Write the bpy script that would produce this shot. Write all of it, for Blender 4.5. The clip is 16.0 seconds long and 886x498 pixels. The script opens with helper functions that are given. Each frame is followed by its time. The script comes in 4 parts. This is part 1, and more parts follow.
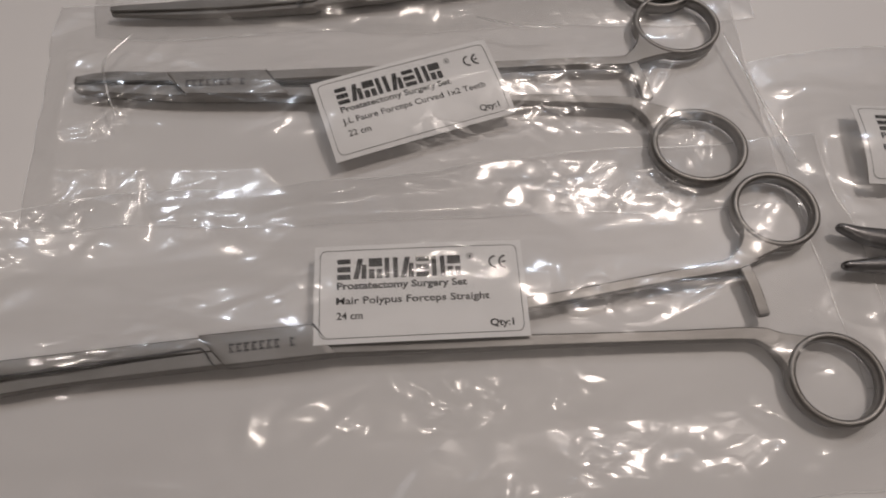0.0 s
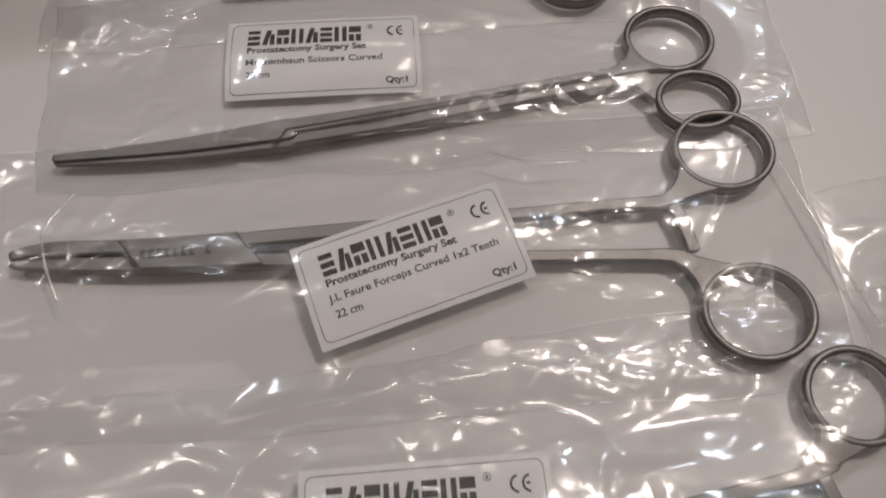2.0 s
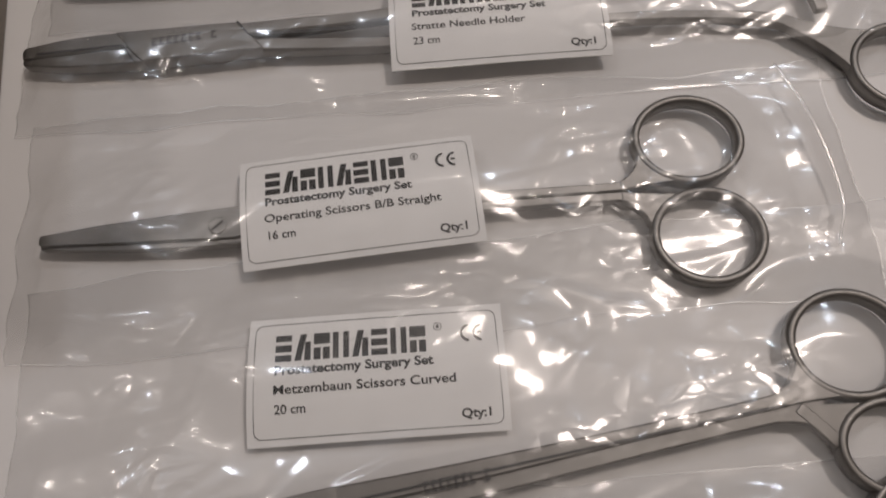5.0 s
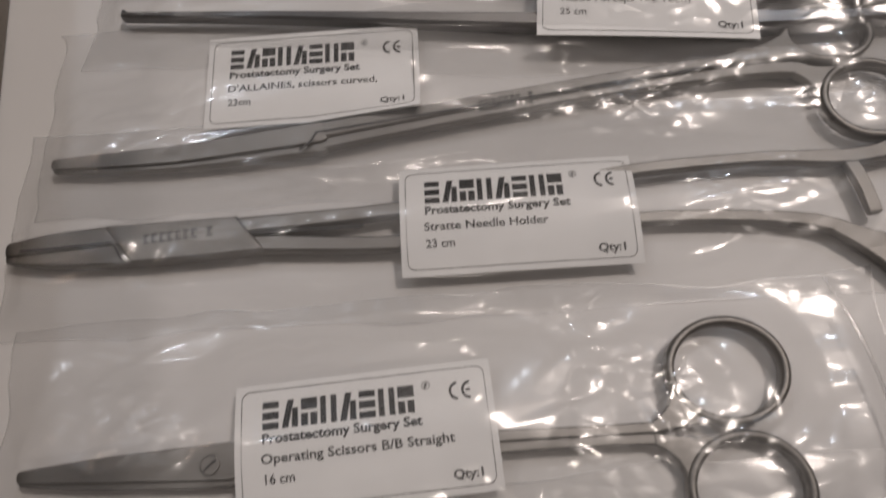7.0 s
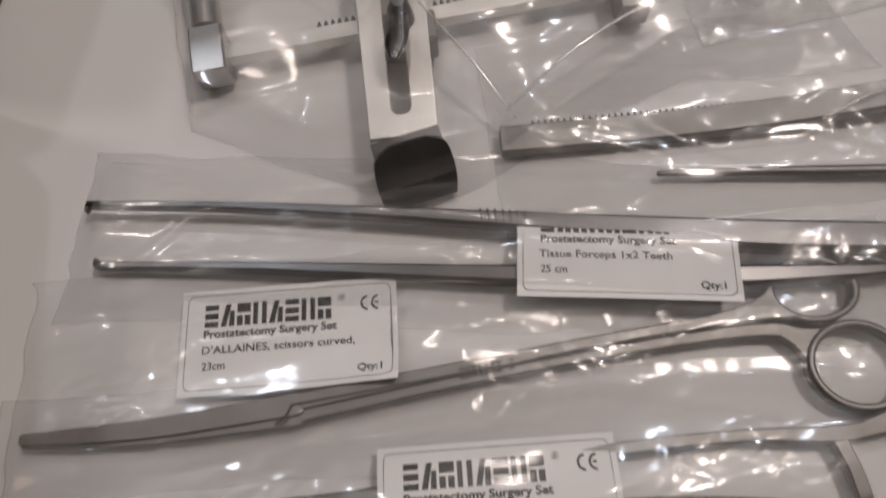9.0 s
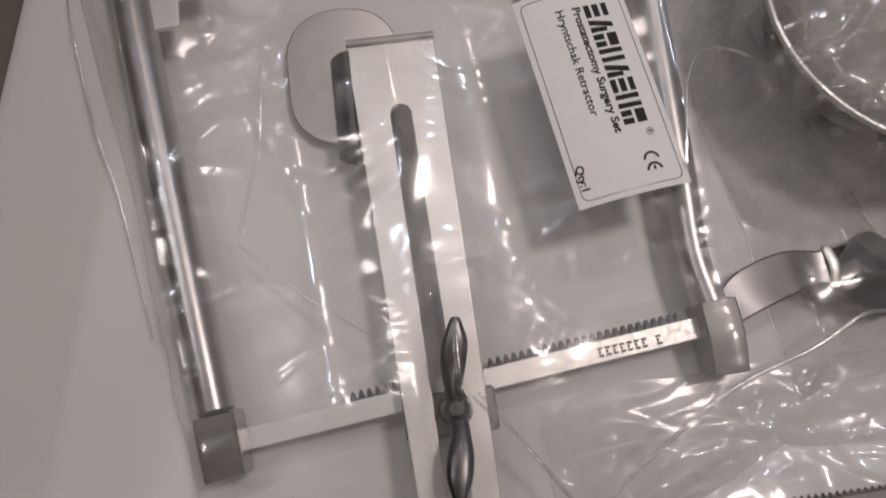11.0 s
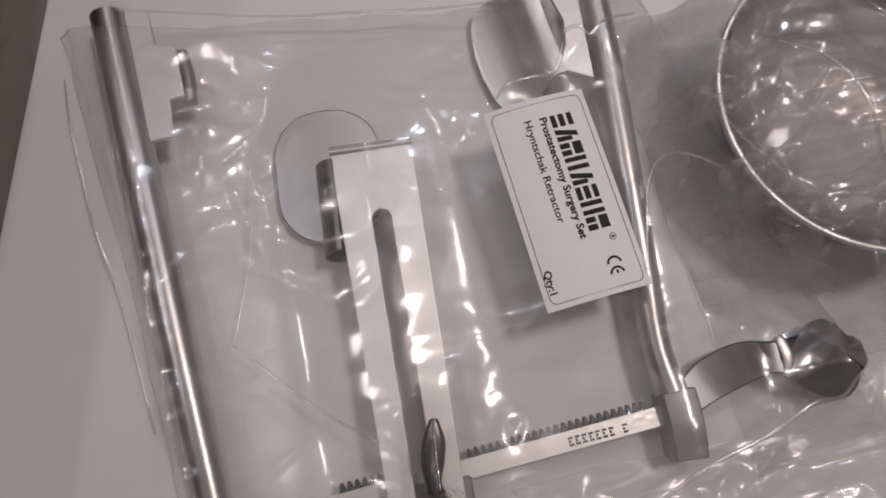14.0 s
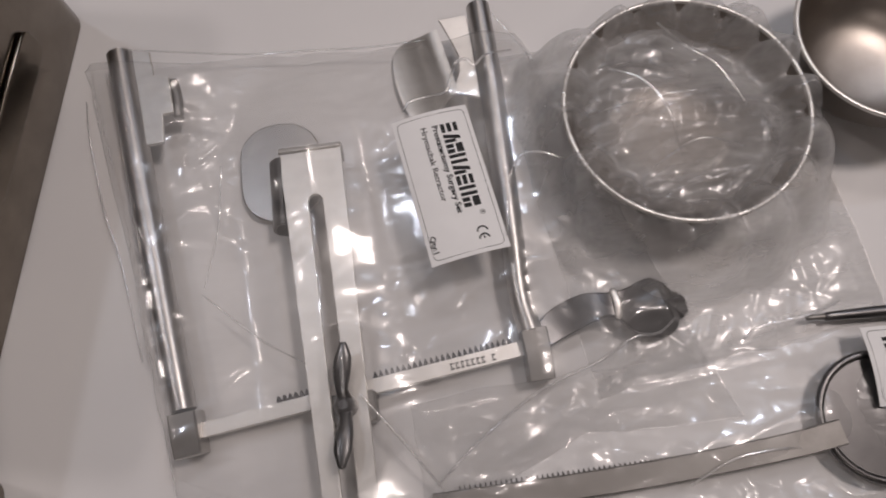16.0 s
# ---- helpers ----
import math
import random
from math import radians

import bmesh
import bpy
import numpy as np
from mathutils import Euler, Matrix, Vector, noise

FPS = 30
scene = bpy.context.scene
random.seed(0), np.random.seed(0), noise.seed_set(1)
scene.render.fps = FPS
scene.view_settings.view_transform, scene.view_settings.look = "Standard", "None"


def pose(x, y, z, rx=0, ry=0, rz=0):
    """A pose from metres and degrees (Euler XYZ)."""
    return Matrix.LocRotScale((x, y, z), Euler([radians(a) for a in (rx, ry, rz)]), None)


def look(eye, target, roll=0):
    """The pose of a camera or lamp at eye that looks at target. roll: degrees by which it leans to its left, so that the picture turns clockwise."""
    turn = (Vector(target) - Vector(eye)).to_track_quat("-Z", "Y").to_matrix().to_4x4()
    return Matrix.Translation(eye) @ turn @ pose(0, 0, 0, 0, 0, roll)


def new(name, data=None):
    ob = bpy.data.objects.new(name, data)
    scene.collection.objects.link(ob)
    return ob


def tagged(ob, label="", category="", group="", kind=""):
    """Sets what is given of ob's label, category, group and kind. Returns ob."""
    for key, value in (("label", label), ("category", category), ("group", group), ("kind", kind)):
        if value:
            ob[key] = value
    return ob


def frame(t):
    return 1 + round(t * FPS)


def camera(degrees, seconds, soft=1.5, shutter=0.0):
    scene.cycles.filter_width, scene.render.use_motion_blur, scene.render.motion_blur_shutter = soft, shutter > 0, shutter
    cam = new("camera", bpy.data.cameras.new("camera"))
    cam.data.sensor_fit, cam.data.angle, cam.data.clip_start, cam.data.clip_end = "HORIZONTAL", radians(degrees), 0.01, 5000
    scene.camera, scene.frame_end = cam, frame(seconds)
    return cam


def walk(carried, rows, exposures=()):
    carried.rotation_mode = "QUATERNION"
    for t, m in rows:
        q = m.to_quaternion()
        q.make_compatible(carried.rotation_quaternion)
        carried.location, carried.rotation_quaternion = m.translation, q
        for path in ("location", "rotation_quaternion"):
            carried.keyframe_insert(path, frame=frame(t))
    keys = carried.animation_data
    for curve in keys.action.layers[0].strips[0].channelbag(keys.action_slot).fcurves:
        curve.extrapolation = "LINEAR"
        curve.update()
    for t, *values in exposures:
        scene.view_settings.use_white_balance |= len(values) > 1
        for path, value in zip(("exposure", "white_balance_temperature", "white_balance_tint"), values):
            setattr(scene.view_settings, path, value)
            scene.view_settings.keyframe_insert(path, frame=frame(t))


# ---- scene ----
cam = camera(64.0, 16.0, soft=1.8, shutter=0.35)
PATH = [
    (0, (-0.01058, -0.07078, 0.19441), (0.00305, 0.01723, -0.00238), 4.90),
    (0.5, (-0.00208, -0.06810, 0.19031), (0.01265, 0.01865, -0.00696), 5.70),
    (1, (-0.00313, -0.04258, 0.19003), (0.00638, 0.04303, -0.00805), 1.56),
    (1.5, (-0.00340, -0.02553, 0.18379), (0.00671, 0.05689, -0.01562), 1.99),
    (2, (-0.00393, -0.00512, 0.18258), (0.00664, 0.07977, -0.01576), 1.54),
    (2.5, (-0.00315, 0.00891, 0.16831), (0.00986, 0.09493, -0.02939), 2.83),
    (3, (0.00193, 0.02743, 0.17689), (0.01185, 0.11419, -0.02067), -0.34),
    (3.5, (0.00054, 0.05272, 0.17352), (0.00140, 0.13459, -0.02636), -5.55),
    (6, (-0.00988, 0.13261, 0.16616), (-0.00853, 0.20841, -0.03610), -4.89),
    (6.5, (-0.00616, 0.14570, 0.16878), (-0.00457, 0.22500, -0.03213), -4.57),
    (7, (-0.00237, 0.16481, 0.17103), (-0.00514, 0.24154, -0.03087), -7.32),
    (7.5, (0.00534, 0.19275, 0.19875), (0.00420, 0.27011, -0.00292), -7.13),
    (8, (0.00727, 0.20891, 0.20055), (0.00882, 0.28981, 0.00028), -5.28),
    (8.5, (0.01558, 0.21148, 0.19903), (0.01649, 0.29500, -0.00016), -6.90),
    (9, (0.00830, 0.22746, 0.19064), (0.00771, 0.30964, -0.00911), -6.48),
    (9.5, (0.00778, 0.27255, 0.19410), (0.00973, 0.34968, -0.00765), -6.35),
    (10, (-0.00650, 0.31365, 0.19809), (0.00340, 0.37487, -0.00881), 1.76),
    (12.5, (0.00419, 0.40848, 0.20866), (0.01368, 0.45758, -0.00147), 1.27),
    (13, (0.00533, 0.40130, 0.21441), (0.01325, 0.45188, 0.00456), -0.45),
    (13.5, (0.00573, 0.39554, 0.21380), (0.01525, 0.45020, 0.00505), 0.91),
    (14, (0.00643, 0.39800, 0.22210), (0.01572, 0.44815, 0.01221), 1.16),
    (14.5, (0.01164, 0.39761, 0.22387), (0.01708, 0.45232, 0.01499), -4.35),
    (15, (0.01393, 0.38208, 0.22255), (0.02039, 0.43975, 0.01449), -2.02),
    (15.5, (0.01536, 0.36402, 0.25399), (0.02869, 0.42772, 0.04802), 3.81),
    (16, (0.04031, 0.34791, 0.28186), (0.04518, 0.41258, 0.07582), -4.62),
]
EXPOSURES = [(0.0, -1.22, 6480, 12), (7.0, -1.22, 6480, 12), (9.0, -1.21, 6480, 13), (10.0, -1.29, 6420, 14), (12.5, -1.40, 6320, 15), (15.5, -1.38, 6320, 15), (16.0, -1.30, 6320, 15)]
walk(cam, [(t, look(eye, target, roll)) for t, eye, target, roll in PATH], EXPOSURES)

U = 0.00108  # metres in one unit of the table plan


def V(x, y, z=0.0):
    return Vector((x, y, z)) * U


# ---- world and lamps ----
world = bpy.data.worlds.new("world")
scene.world = world
world.use_nodes = True
world.node_tree.nodes["Background"].inputs["Color"].default_value = (0.75, 0.73, 0.72, 1)
world.node_tree.nodes["Background"].inputs["Strength"].default_value = 0.05


def ceiling_lamp(x, y, size, power, colour):
    lamp = bpy.data.lights.new("ceiling_lamp", "AREA")
    lamp.shape, lamp.size, lamp.energy, lamp.color = "DISK", size, power, colour
    ob = new("ceiling_lamp", lamp)
    ob.matrix_world = look((x, y, 2.58 - 0.78), (x, y, 0))
    return ob


ceiling_lamp(0.78, 0.66, 0.32, 33, (1.0, 0.88, 0.79))
ceiling_lamp(-1.15, 0.85, 0.20, 10, (1.0, 0.90, 0.82))
ceiling_lamp(-0.60, 1.05, 0.09, 6, (0.84, 0.91, 1.0))
ceiling_lamp(0.15, 1.5, 0.18, 8, (1.0, 0.88, 0.79))
ceiling_lamp(-0.05, -0.9, 0.16, 7, (1.0, 0.88, 0.78))
ceiling_lamp(1.1, 1.5, 0.09, 9, (0.78, 0.88, 1.0))


# ---- materials ----
def material(name):
    m = bpy.data.materials.new(name)
    m.use_nodes = True
    nt = m.node_tree
    return m, nt, nt.nodes["Principled BSDF"]


def link(nt, a, b):
    nt.links.new(a, b)


def noise_node(nt, scale, detail=3.0, stretch=(1, 1, 1), rough=0.55):
    co = nt.nodes.new("ShaderNodeTexCoord")
    mp = nt.nodes.new("ShaderNodeMapping")
    mp.inputs["Scale"].default_value = stretch
    n = nt.nodes.new("ShaderNodeTexNoise")
    n.inputs["Scale"].default_value, n.inputs["Detail"].default_value, n.inputs["Roughness"].default_value = scale, detail, rough
    link(nt, co.outputs["Object"], mp.inputs["Vector"])
    link(nt, mp.outputs["Vector"], n.inputs["Vector"])
    return n


def ramp_between(nt, fac, a, b, lo=0.3, hi=0.7):
    r = nt.nodes.new("ShaderNodeValToRGB")
    r.color_ramp.elements[0].position, r.color_ramp.elements[1].position = lo, hi
    r.color_ramp.elements[0].color, r.color_ramp.elements[1].color = (*a, 1), (*b, 1)
    link(nt, fac, r.inputs["Fac"])
    return r


def bump_from(nt, fac, strength, distance, bsdf):
    b = nt.nodes.new("ShaderNodeBump")
    b.inputs["Strength"].default_value, b.inputs["Distance"].default_value = strength, distance
    link(nt, fac, b.inputs["Height"])
    link(nt, b.outputs["Normal"], bsdf.inputs["Normal"])
    return b


def steel(name, lo, hi, rough, stretch=(1, 1, 1), grain=900, relief=0.1):
    m, nt, p = material(name)
    p.inputs["Metallic"].default_value = 1.0
    big = noise_node(nt, 60, 4)
    link(nt, ramp_between(nt, big.outputs["Fac"], lo, hi).outputs["Color"], p.inputs["Base Color"])
    fine = noise_node(nt, grain, 2, stretch)
    rr = ramp_between(nt, fine.outputs["Fac"], (rough - relief * 0.6,) * 3, (rough + relief * 0.8,) * 3)
    link(nt, rr.outputs["Color"], p.inputs["Roughness"])
    bump_from(nt, fine.outputs["Fac"], relief, 0.0002, p)
    return m


STEEL = steel("satin_steel", (0.21, 0.20, 0.19), (0.29, 0.28, 0.268), 0.50, relief=0.05)
STEEL_MID = steel("ground_steel", (0.36, 0.345, 0.33), (0.44, 0.425, 0.405), 0.30, relief=0.04)
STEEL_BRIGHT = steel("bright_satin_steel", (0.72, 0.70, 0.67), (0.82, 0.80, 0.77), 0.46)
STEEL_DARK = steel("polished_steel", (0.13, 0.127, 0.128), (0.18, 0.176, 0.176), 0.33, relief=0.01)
# Near-black rack teeth: the shade on their cut sides is put into the colour.
STEEL_TOOTH_SHADE = steel("shaded_cut_steel", (0.07, 0.07, 0.075), (0.11, 0.11, 0.115), 0.5, relief=0.02)
STEEL_ROD = steel("drawn_rod_steel", (0.44, 0.425, 0.415), (0.48, 0.465, 0.45), 0.34, relief=0.015)
STEEL_BOWL = steel("bowl_steel", (0.30, 0.27, 0.245), (0.38, 0.345, 0.315), 0.40, relief=0.01)
STEEL_BOX = steel("box_steel", (0.15, 0.128, 0.105), (0.21, 0.18, 0.15), 0.19, relief=0.01)


def plain(name, a, b, rough, scale=40, bump=0.05, dist=0.0005):
    m, nt, p = material(name)
    n = noise_node(nt, scale, 4)
    link(nt, ramp_between(nt, n.outputs["Fac"], a, b).outputs["Color"], p.inputs["Base Color"])
    p.inputs["Roughness"].default_value = rough
    bump_from(nt, noise_node(nt, scale * 30, 2).outputs["Fac"], bump, dist, p)
    return m


TABLE = plain("white_laminate", (0.70, 0.69, 0.69), (0.74, 0.73, 0.72), 0.42, 9)
BORDER = plain("beige_edge_band", (0.30, 0.27, 0.23), (0.36, 0.32, 0.28), 0.5, 12)
PAPER = plain("label_paper", (0.85, 0.85, 0.85), (0.89, 0.89, 0.89), 0.7, 90, 0.03, 0.0001)
INK = plain("black_ink", (0.012, 0.012, 0.013), (0.02, 0.02, 0.02), 0.8, 200)
ETCH = plain("laser_etching", (0.03, 0.03, 0.03), (0.06, 0.06, 0.06), 0.6, 300)
WALL = plain("wall_paint", (0.34, 0.31, 0.29), (0.38, 0.35, 0.32), 0.8, 3)
CEILING = plain("ceiling_paint", (0.82, 0.80, 0.78), (0.86, 0.84, 0.82), 0.9, 3)
FLOOR = plain("floor_vinyl", (0.16, 0.14, 0.12), (0.22, 0.19, 0.16), 0.5, 4)


def film_material(name, milk, rough, shine, wrinkle, cell=0.006):
    """Thin clear film: mostly transparent, a faint haze, and gloss over fine crumpled facets."""
    m = bpy.data.materials.new(name)
    m.use_nodes = True
    nt = m.node_tree
    nt.nodes.remove(nt.nodes["Principled BSDF"])
    out = nt.nodes["Material Output"]
    clear = nt.nodes.new("ShaderNodeBsdfTransparent")
    clear.inputs["Color"].default_value = (0.993, 0.993, 0.993, 1)
    gloss = nt.nodes.new("ShaderNodeBsdfGlossy")
    gloss.inputs["Roughness"].default_value = rough
    veil = nt.nodes.new("ShaderNodeBsdfGlossy")
    veil.inputs["Roughness"].default_value = 0.30
    both = nt.nodes.new("ShaderNodeMixShader")
    both.inputs["Fac"].default_value = 0.60
    link(nt, gloss.outputs["BSDF"], both.inputs[1])
    link(nt, veil.outputs["BSDF"], both.inputs[2])
    haze = nt.nodes.new("ShaderNodeBsdfDiffuse")
    haze.inputs["Color"].default_value = (0.9, 0.9, 0.9, 1)
    through_haze = nt.nodes.new("ShaderNodeBsdfTranslucent")
    through_haze.inputs["Color"].default_value = (0.9, 0.9, 0.9, 1)
    scatter = nt.nodes.new("ShaderNodeMixShader")
    scatter.inputs["Fac"].default_value = 0.5
    link(nt, haze.outputs["BSDF"], scatter.inputs[1])
    link(nt, through_haze.outputs["BSDF"], scatter.inputs[2])
    face = nt.nodes.new("ShaderNodeLayerWeight")
    face.inputs["Blend"].default_value = 0.5
    steep = nt.nodes.new("ShaderNodeMath")
    steep.operation = "POWER"
    steep.inputs[1].default_value = 3.0
    fres = nt.nodes.new("ShaderNodeMath")
    fres.operation = "MULTIPLY_ADD"
    fres.inputs[1].default_value, fres.inputs[2].default_value = 0.28, shine
    link(nt, face.outputs["Facing"], steep.inputs[0])
    link(nt, steep.outputs["Value"], fres.inputs[0])
    # fine facets, stronger in patches
    co = nt.nodes.new("ShaderNodeTexCoord")
    warp = noise_node(nt, 55, 2)
    shift = nt.nodes.new("ShaderNodeVectorMath")
    shift.operation = "MULTIPLY_ADD"
    shift.inputs[1].default_value = (0.010, 0.010, 0)
    link(nt, warp.outputs["Color"], shift.inputs[0])
    link(nt, co.outputs["Object"], shift.inputs[2])
    mp = nt.nodes.new("ShaderNodeMapping")
    mp.inputs["Scale"].default_value = (0.6, 1.25, 0)
    mp.inputs["Rotation"].default_value = (0, 0, 0.25)
    link(nt, shift.outputs["Vector"], mp.inputs["Vector"])
    vor = nt.nodes.new("ShaderNodeTexVoronoi")
    vor.feature = "DISTANCE_TO_EDGE"
    vor.inputs["Scale"].default_value = 1 / cell
    link(nt, mp.outputs["Vector"], vor.inputs["Vector"])
    patch = noise_node(nt, 30, 2)
    where = nt.nodes.new("ShaderNodeMapRange")
    where.inputs["From Min"].default_value, where.inputs["From Max"].default_value = 0.47, 0.68
    link(nt, patch.outputs["Fac"], where.inputs["Value"])
    height = nt.nodes.new("ShaderNodeMath")
    height.operation = "MULTIPLY"
    link(nt, vor.outputs["Distance"], height.inputs[0])
    link(nt, where.outputs["Result"], height.inputs[1])
    b = nt.nodes.new("ShaderNodeBump")
    b.inputs["Strength"].default_value, b.inputs["Distance"].default_value = 1.0, wrinkle * cell
    link(nt, height.outputs["Value"], b.inputs["Height"])
    link(nt, b.outputs["Normal"], gloss.inputs["Normal"])
    link(nt, b.outputs["Normal"], veil.inputs["Normal"])
    link(nt, b.outputs["Normal"], face.inputs["Normal"])
    a = nt.nodes.new("ShaderNodeMixShader")
    streak = noise_node(nt, 34, 4, (0.4, 1.3, 1.0), 0.6)
    cloud = nt.nodes.new("ShaderNodeMapRange")
    cloud.inputs["From Min"].default_value, cloud.inputs["From Max"].default_value = 0.36, 0.70
    cloud.inputs["To Min"].default_value, cloud.inputs["To Max"].default_value = milk * 0.3, milk * 2.6
    link(nt, streak.outputs["Fac"], cloud.inputs["Value"])
    link(nt, cloud.outputs["Result"], a.inputs["Fac"])
    link(nt, clear.outputs["BSDF"], a.inputs[1])
    link(nt, scatter.outputs["Shader"], a.inputs[2])
    c = nt.nodes.new("ShaderNodeMixShader")
    link(nt, fres.outputs["Value"], c.inputs["Fac"])
    link(nt, a.outputs["Shader"], c.inputs[1])
    link(nt, both.outputs["Shader"], c.inputs[2])
    link(nt, c.outputs["Shader"], out.inputs["Surface"])
    return m


FILM = film_material("clear_bag_film", 0.05, 0.09, 0.08, 0.12)
FILM_CLOUDY = film_material("cloudy_bag_film", 0.08, 0.10, 0.082, 0.06, 0.010)
FILM_MILK = film_material("milky_bag_film", 0.22, 0.07, 0.10, 0.16)
CREASE = film_material("bag_crease", 0.10, 0.10, 0.20, 0.0)
SEAL = film_material("bag_seal", 0.10, 0.2, 0.05, 0.2, 0.003)


# ---- mesh helpers ----
def lerp(a, b, t):
    return a + (b - a) * t


def finish(me, mat, angle=40):
    me.materials.append(mat)
    me.shade_smooth()
    me.set_sharp_from_angle(angle=radians(angle))
    return me


def part(name, bm, mat, parent, label="", angle=40):
    """One mesh object under a thing or part; bm is a bmesh or a mesh."""
    if isinstance(bm, bmesh.types.BMesh):
        bmesh.ops.recalc_face_normals(bm, faces=bm.faces)
        me = bpy.data.meshes.new(name)
        bm.to_mesh(me)
        bm.free()
    else:
        me = bm
    ob = new(name, finish(me, mat, angle))
    ob.parent = parent
    if label:
        tagged(ob, label)
    return ob


def thing(name, at, label, category, group="", kind=""):
    ob = new(name)
    ob.empty_display_size = 0.01
    ob.location = V(*at)
    return tagged(ob, label, category, group, kind)


def spline(pts, n=8, closed=False):
    """Catmull-Rom through rows of numbers."""
    p = [np.array(q, float) for q in pts]
    out = []
    count = len(p) if closed else len(p) - 1
    for i in range(count):
        a, b = p[i], p[(i + 1) % len(p)]
        pre = p[i - 1] if (i > 0 or closed) else 2 * a - b
        post = p[(i + 2) % len(p)] if (i + 2 < len(p) or closed) else 2 * b - a
        for k in range(n):
            t = k / n
            out.append(0.5 * (2 * a + (b - pre) * t + (2 * pre - 5 * a + 4 * b - post) * t * t + (3 * a - pre - 3 * b + post) * t ** 3))
    if not closed:
        out.append(p[-1])
    return out


def sweep(rows, n=8, closed=False, sides=14, square=2.6, base=(0, 0, 0), cap=0.5, flat=0.0):
    """A bar through rows (x, y, z, half width, half height) in plan units, relative to base; flat: share of its chamfers."""
    if flat:
        sides = 8
    rs = spline(rows, n, closed)
    bm = bmesh.new()
    rings = []
    m = len(rs)

    def ring(c0, t, w, h):
        side = np.cross(t, (0, 0, 1.0))
        side /= max(1e-9, np.linalg.norm(side))
        up = np.cross(side, t)
        vs = []
        if flat:
            c = flat * min(w, h)
            section = [(w, h - c), (w - c, h), (c - w, h), (-w, h - c), (-w, c - h), (c - w, -h), (w - c, -h), (w, c - h)]
        else:
            section = []
            for k in range(sides):
                a = 2 * math.pi * (k + 0.5) / sides
                ca, sa = math.cos(a), math.sin(a)
                q = (abs(ca) ** square + abs(sa) ** square) ** (-1 / square)
                section.append((w * ca * q, h * sa * q))
        for p, q in section:
            vs.append(bm.verts.new(Vector((c0 - np.array(base) + side * p + up * q)) * U))
        return vs

    tangents = []
    for i in range(m):
        a = rs[i - 1][:3] if (i > 0 or closed) else rs[i][:3]
        b = rs[(i + 1) % m][:3] if (i + 1 < m or closed) else rs[i][:3]
        t = b - a
        tangents.append(t / max(1e-9, np.linalg.norm(t)))
    if not closed:
        r, t = rs[0], tangents[0]
        for f, d in ((0.5 + 0.4 * (0.5 - cap), 1.8 * cap), (0.85 + 0.2 * (0.5 - cap), 0.9 * cap)):
            rings.append(ring(r[:3] - t * r[3] * d, t, r[3] * f, r[4] * f))
    for r, t in zip(rs, tangents):
        rings.append(ring(r[:3], t, r[3], r[4]))
    if not closed:
        r, t = rs[-1], tangents[-1]
        for f, d in ((0.85 + 0.2 * (0.5 - cap), 0.9 * cap), (0.5 + 0.4 * (0.5 - cap), 1.8 * cap)):
            rings.append(ring(r[:3] + t * r[3] * d, t, r[3] * f, r[4] * f))
    last = len(rings) if closed else len(rings) - 1
    for i in range(last):
        a, b = rings[i], rings[(i + 1) % len(rings)]
        for k in range(sides):
            bm.faces.new((a[k], a[(k + 1) % sides], b[(k + 1) % sides], b[k]))
    if not closed:
        bm.faces.new(rings[0])
        bm.faces.new(rings[-1])
    return bm


def loop_rows(cx, cy, z, rx, ry, w, h, angle=0.0, n=20):
    ca, sa = math.cos(radians(angle)), math.sin(radians(angle))
    rows = []
    for k in range(n):
        a = 2 * math.pi * k / n
        x, y = rx * math.cos(a), ry * math.sin(a)
        rows.append((cx + x * ca - y * sa, cy + x * sa + y * ca, z, w, h))
    return rows


def flat_mesh(loops, z0, thick, bevel=0.0, base=(0, 0, 0)):
    """A plate with holes: closed outlines in plan units, from z0 up to z0 + thick."""
    cu = bpy.data.curves.new("plate", "CURVE")
    cu.dimensions, cu.fill_mode = "2D", "BOTH"
    for pts in loops:
        sp = cu.splines.new("POLY")
        sp.points.add(len(pts) - 1)
        for q, (x, y) in zip(sp.points, pts):
            q.co = ((x - base[0]) * U, (y - base[1]) * U, 0, 1)
        sp.use_cyclic_u = True
    cu.extrude = max(1e-6, thick / 2 - bevel) * U
    cu.bevel_depth, cu.bevel_resolution, cu.offset = bevel * U, 2, -bevel * U
    ob = bpy.data.objects.new("plate", cu)
    me = bpy.data.meshes.new_from_object(ob)
    bpy.data.objects.remove(ob)
    bpy.data.curves.remove(cu)
    me.transform(Matrix.Translation((0, 0, (z0 + thick / 2 - base[2]) * U)))
    return me


def text_mesh(body, size, bold=0.0):
    cu = bpy.data.curves.new("text", "FONT")
    cu.body, cu.size, cu.offset, cu.resolution_u = body, size * U, bold * U, 3
    ob = bpy.data.objects.new("text", cu)
    me = bpy.data.meshes.new_from_object(ob)
    bpy.data.objects.remove(ob)
    bpy.data.curves.remove(cu)
    return me


def box_bm(x0, y0, z0, x1, y1, z1, bevel=0.0):
    """A box in metres with bevelled edges."""
    bm = bmesh.new()
    bmesh.ops.create_cube(bm, size=1)
    bmesh.ops.transform(bm, matrix=Matrix.Translation(((x0 + x1) / 2, (y0 + y1) / 2, (z0 + z1) / 2)) @ Matrix.Diagonal((x1 - x0, y1 - y0, z1 - z0, 1)), verts=bm.verts)
    if bevel:
        bmesh.ops.bevel(bm, geom=bm.edges[:], offset=bevel, segments=3, affect="EDGES")
    return bm


def structure(name, bm, mat, label):
    ob = part(name, bm, mat, None, label)
    return tagged(ob, label, name.split("_")[0], kind="structure")


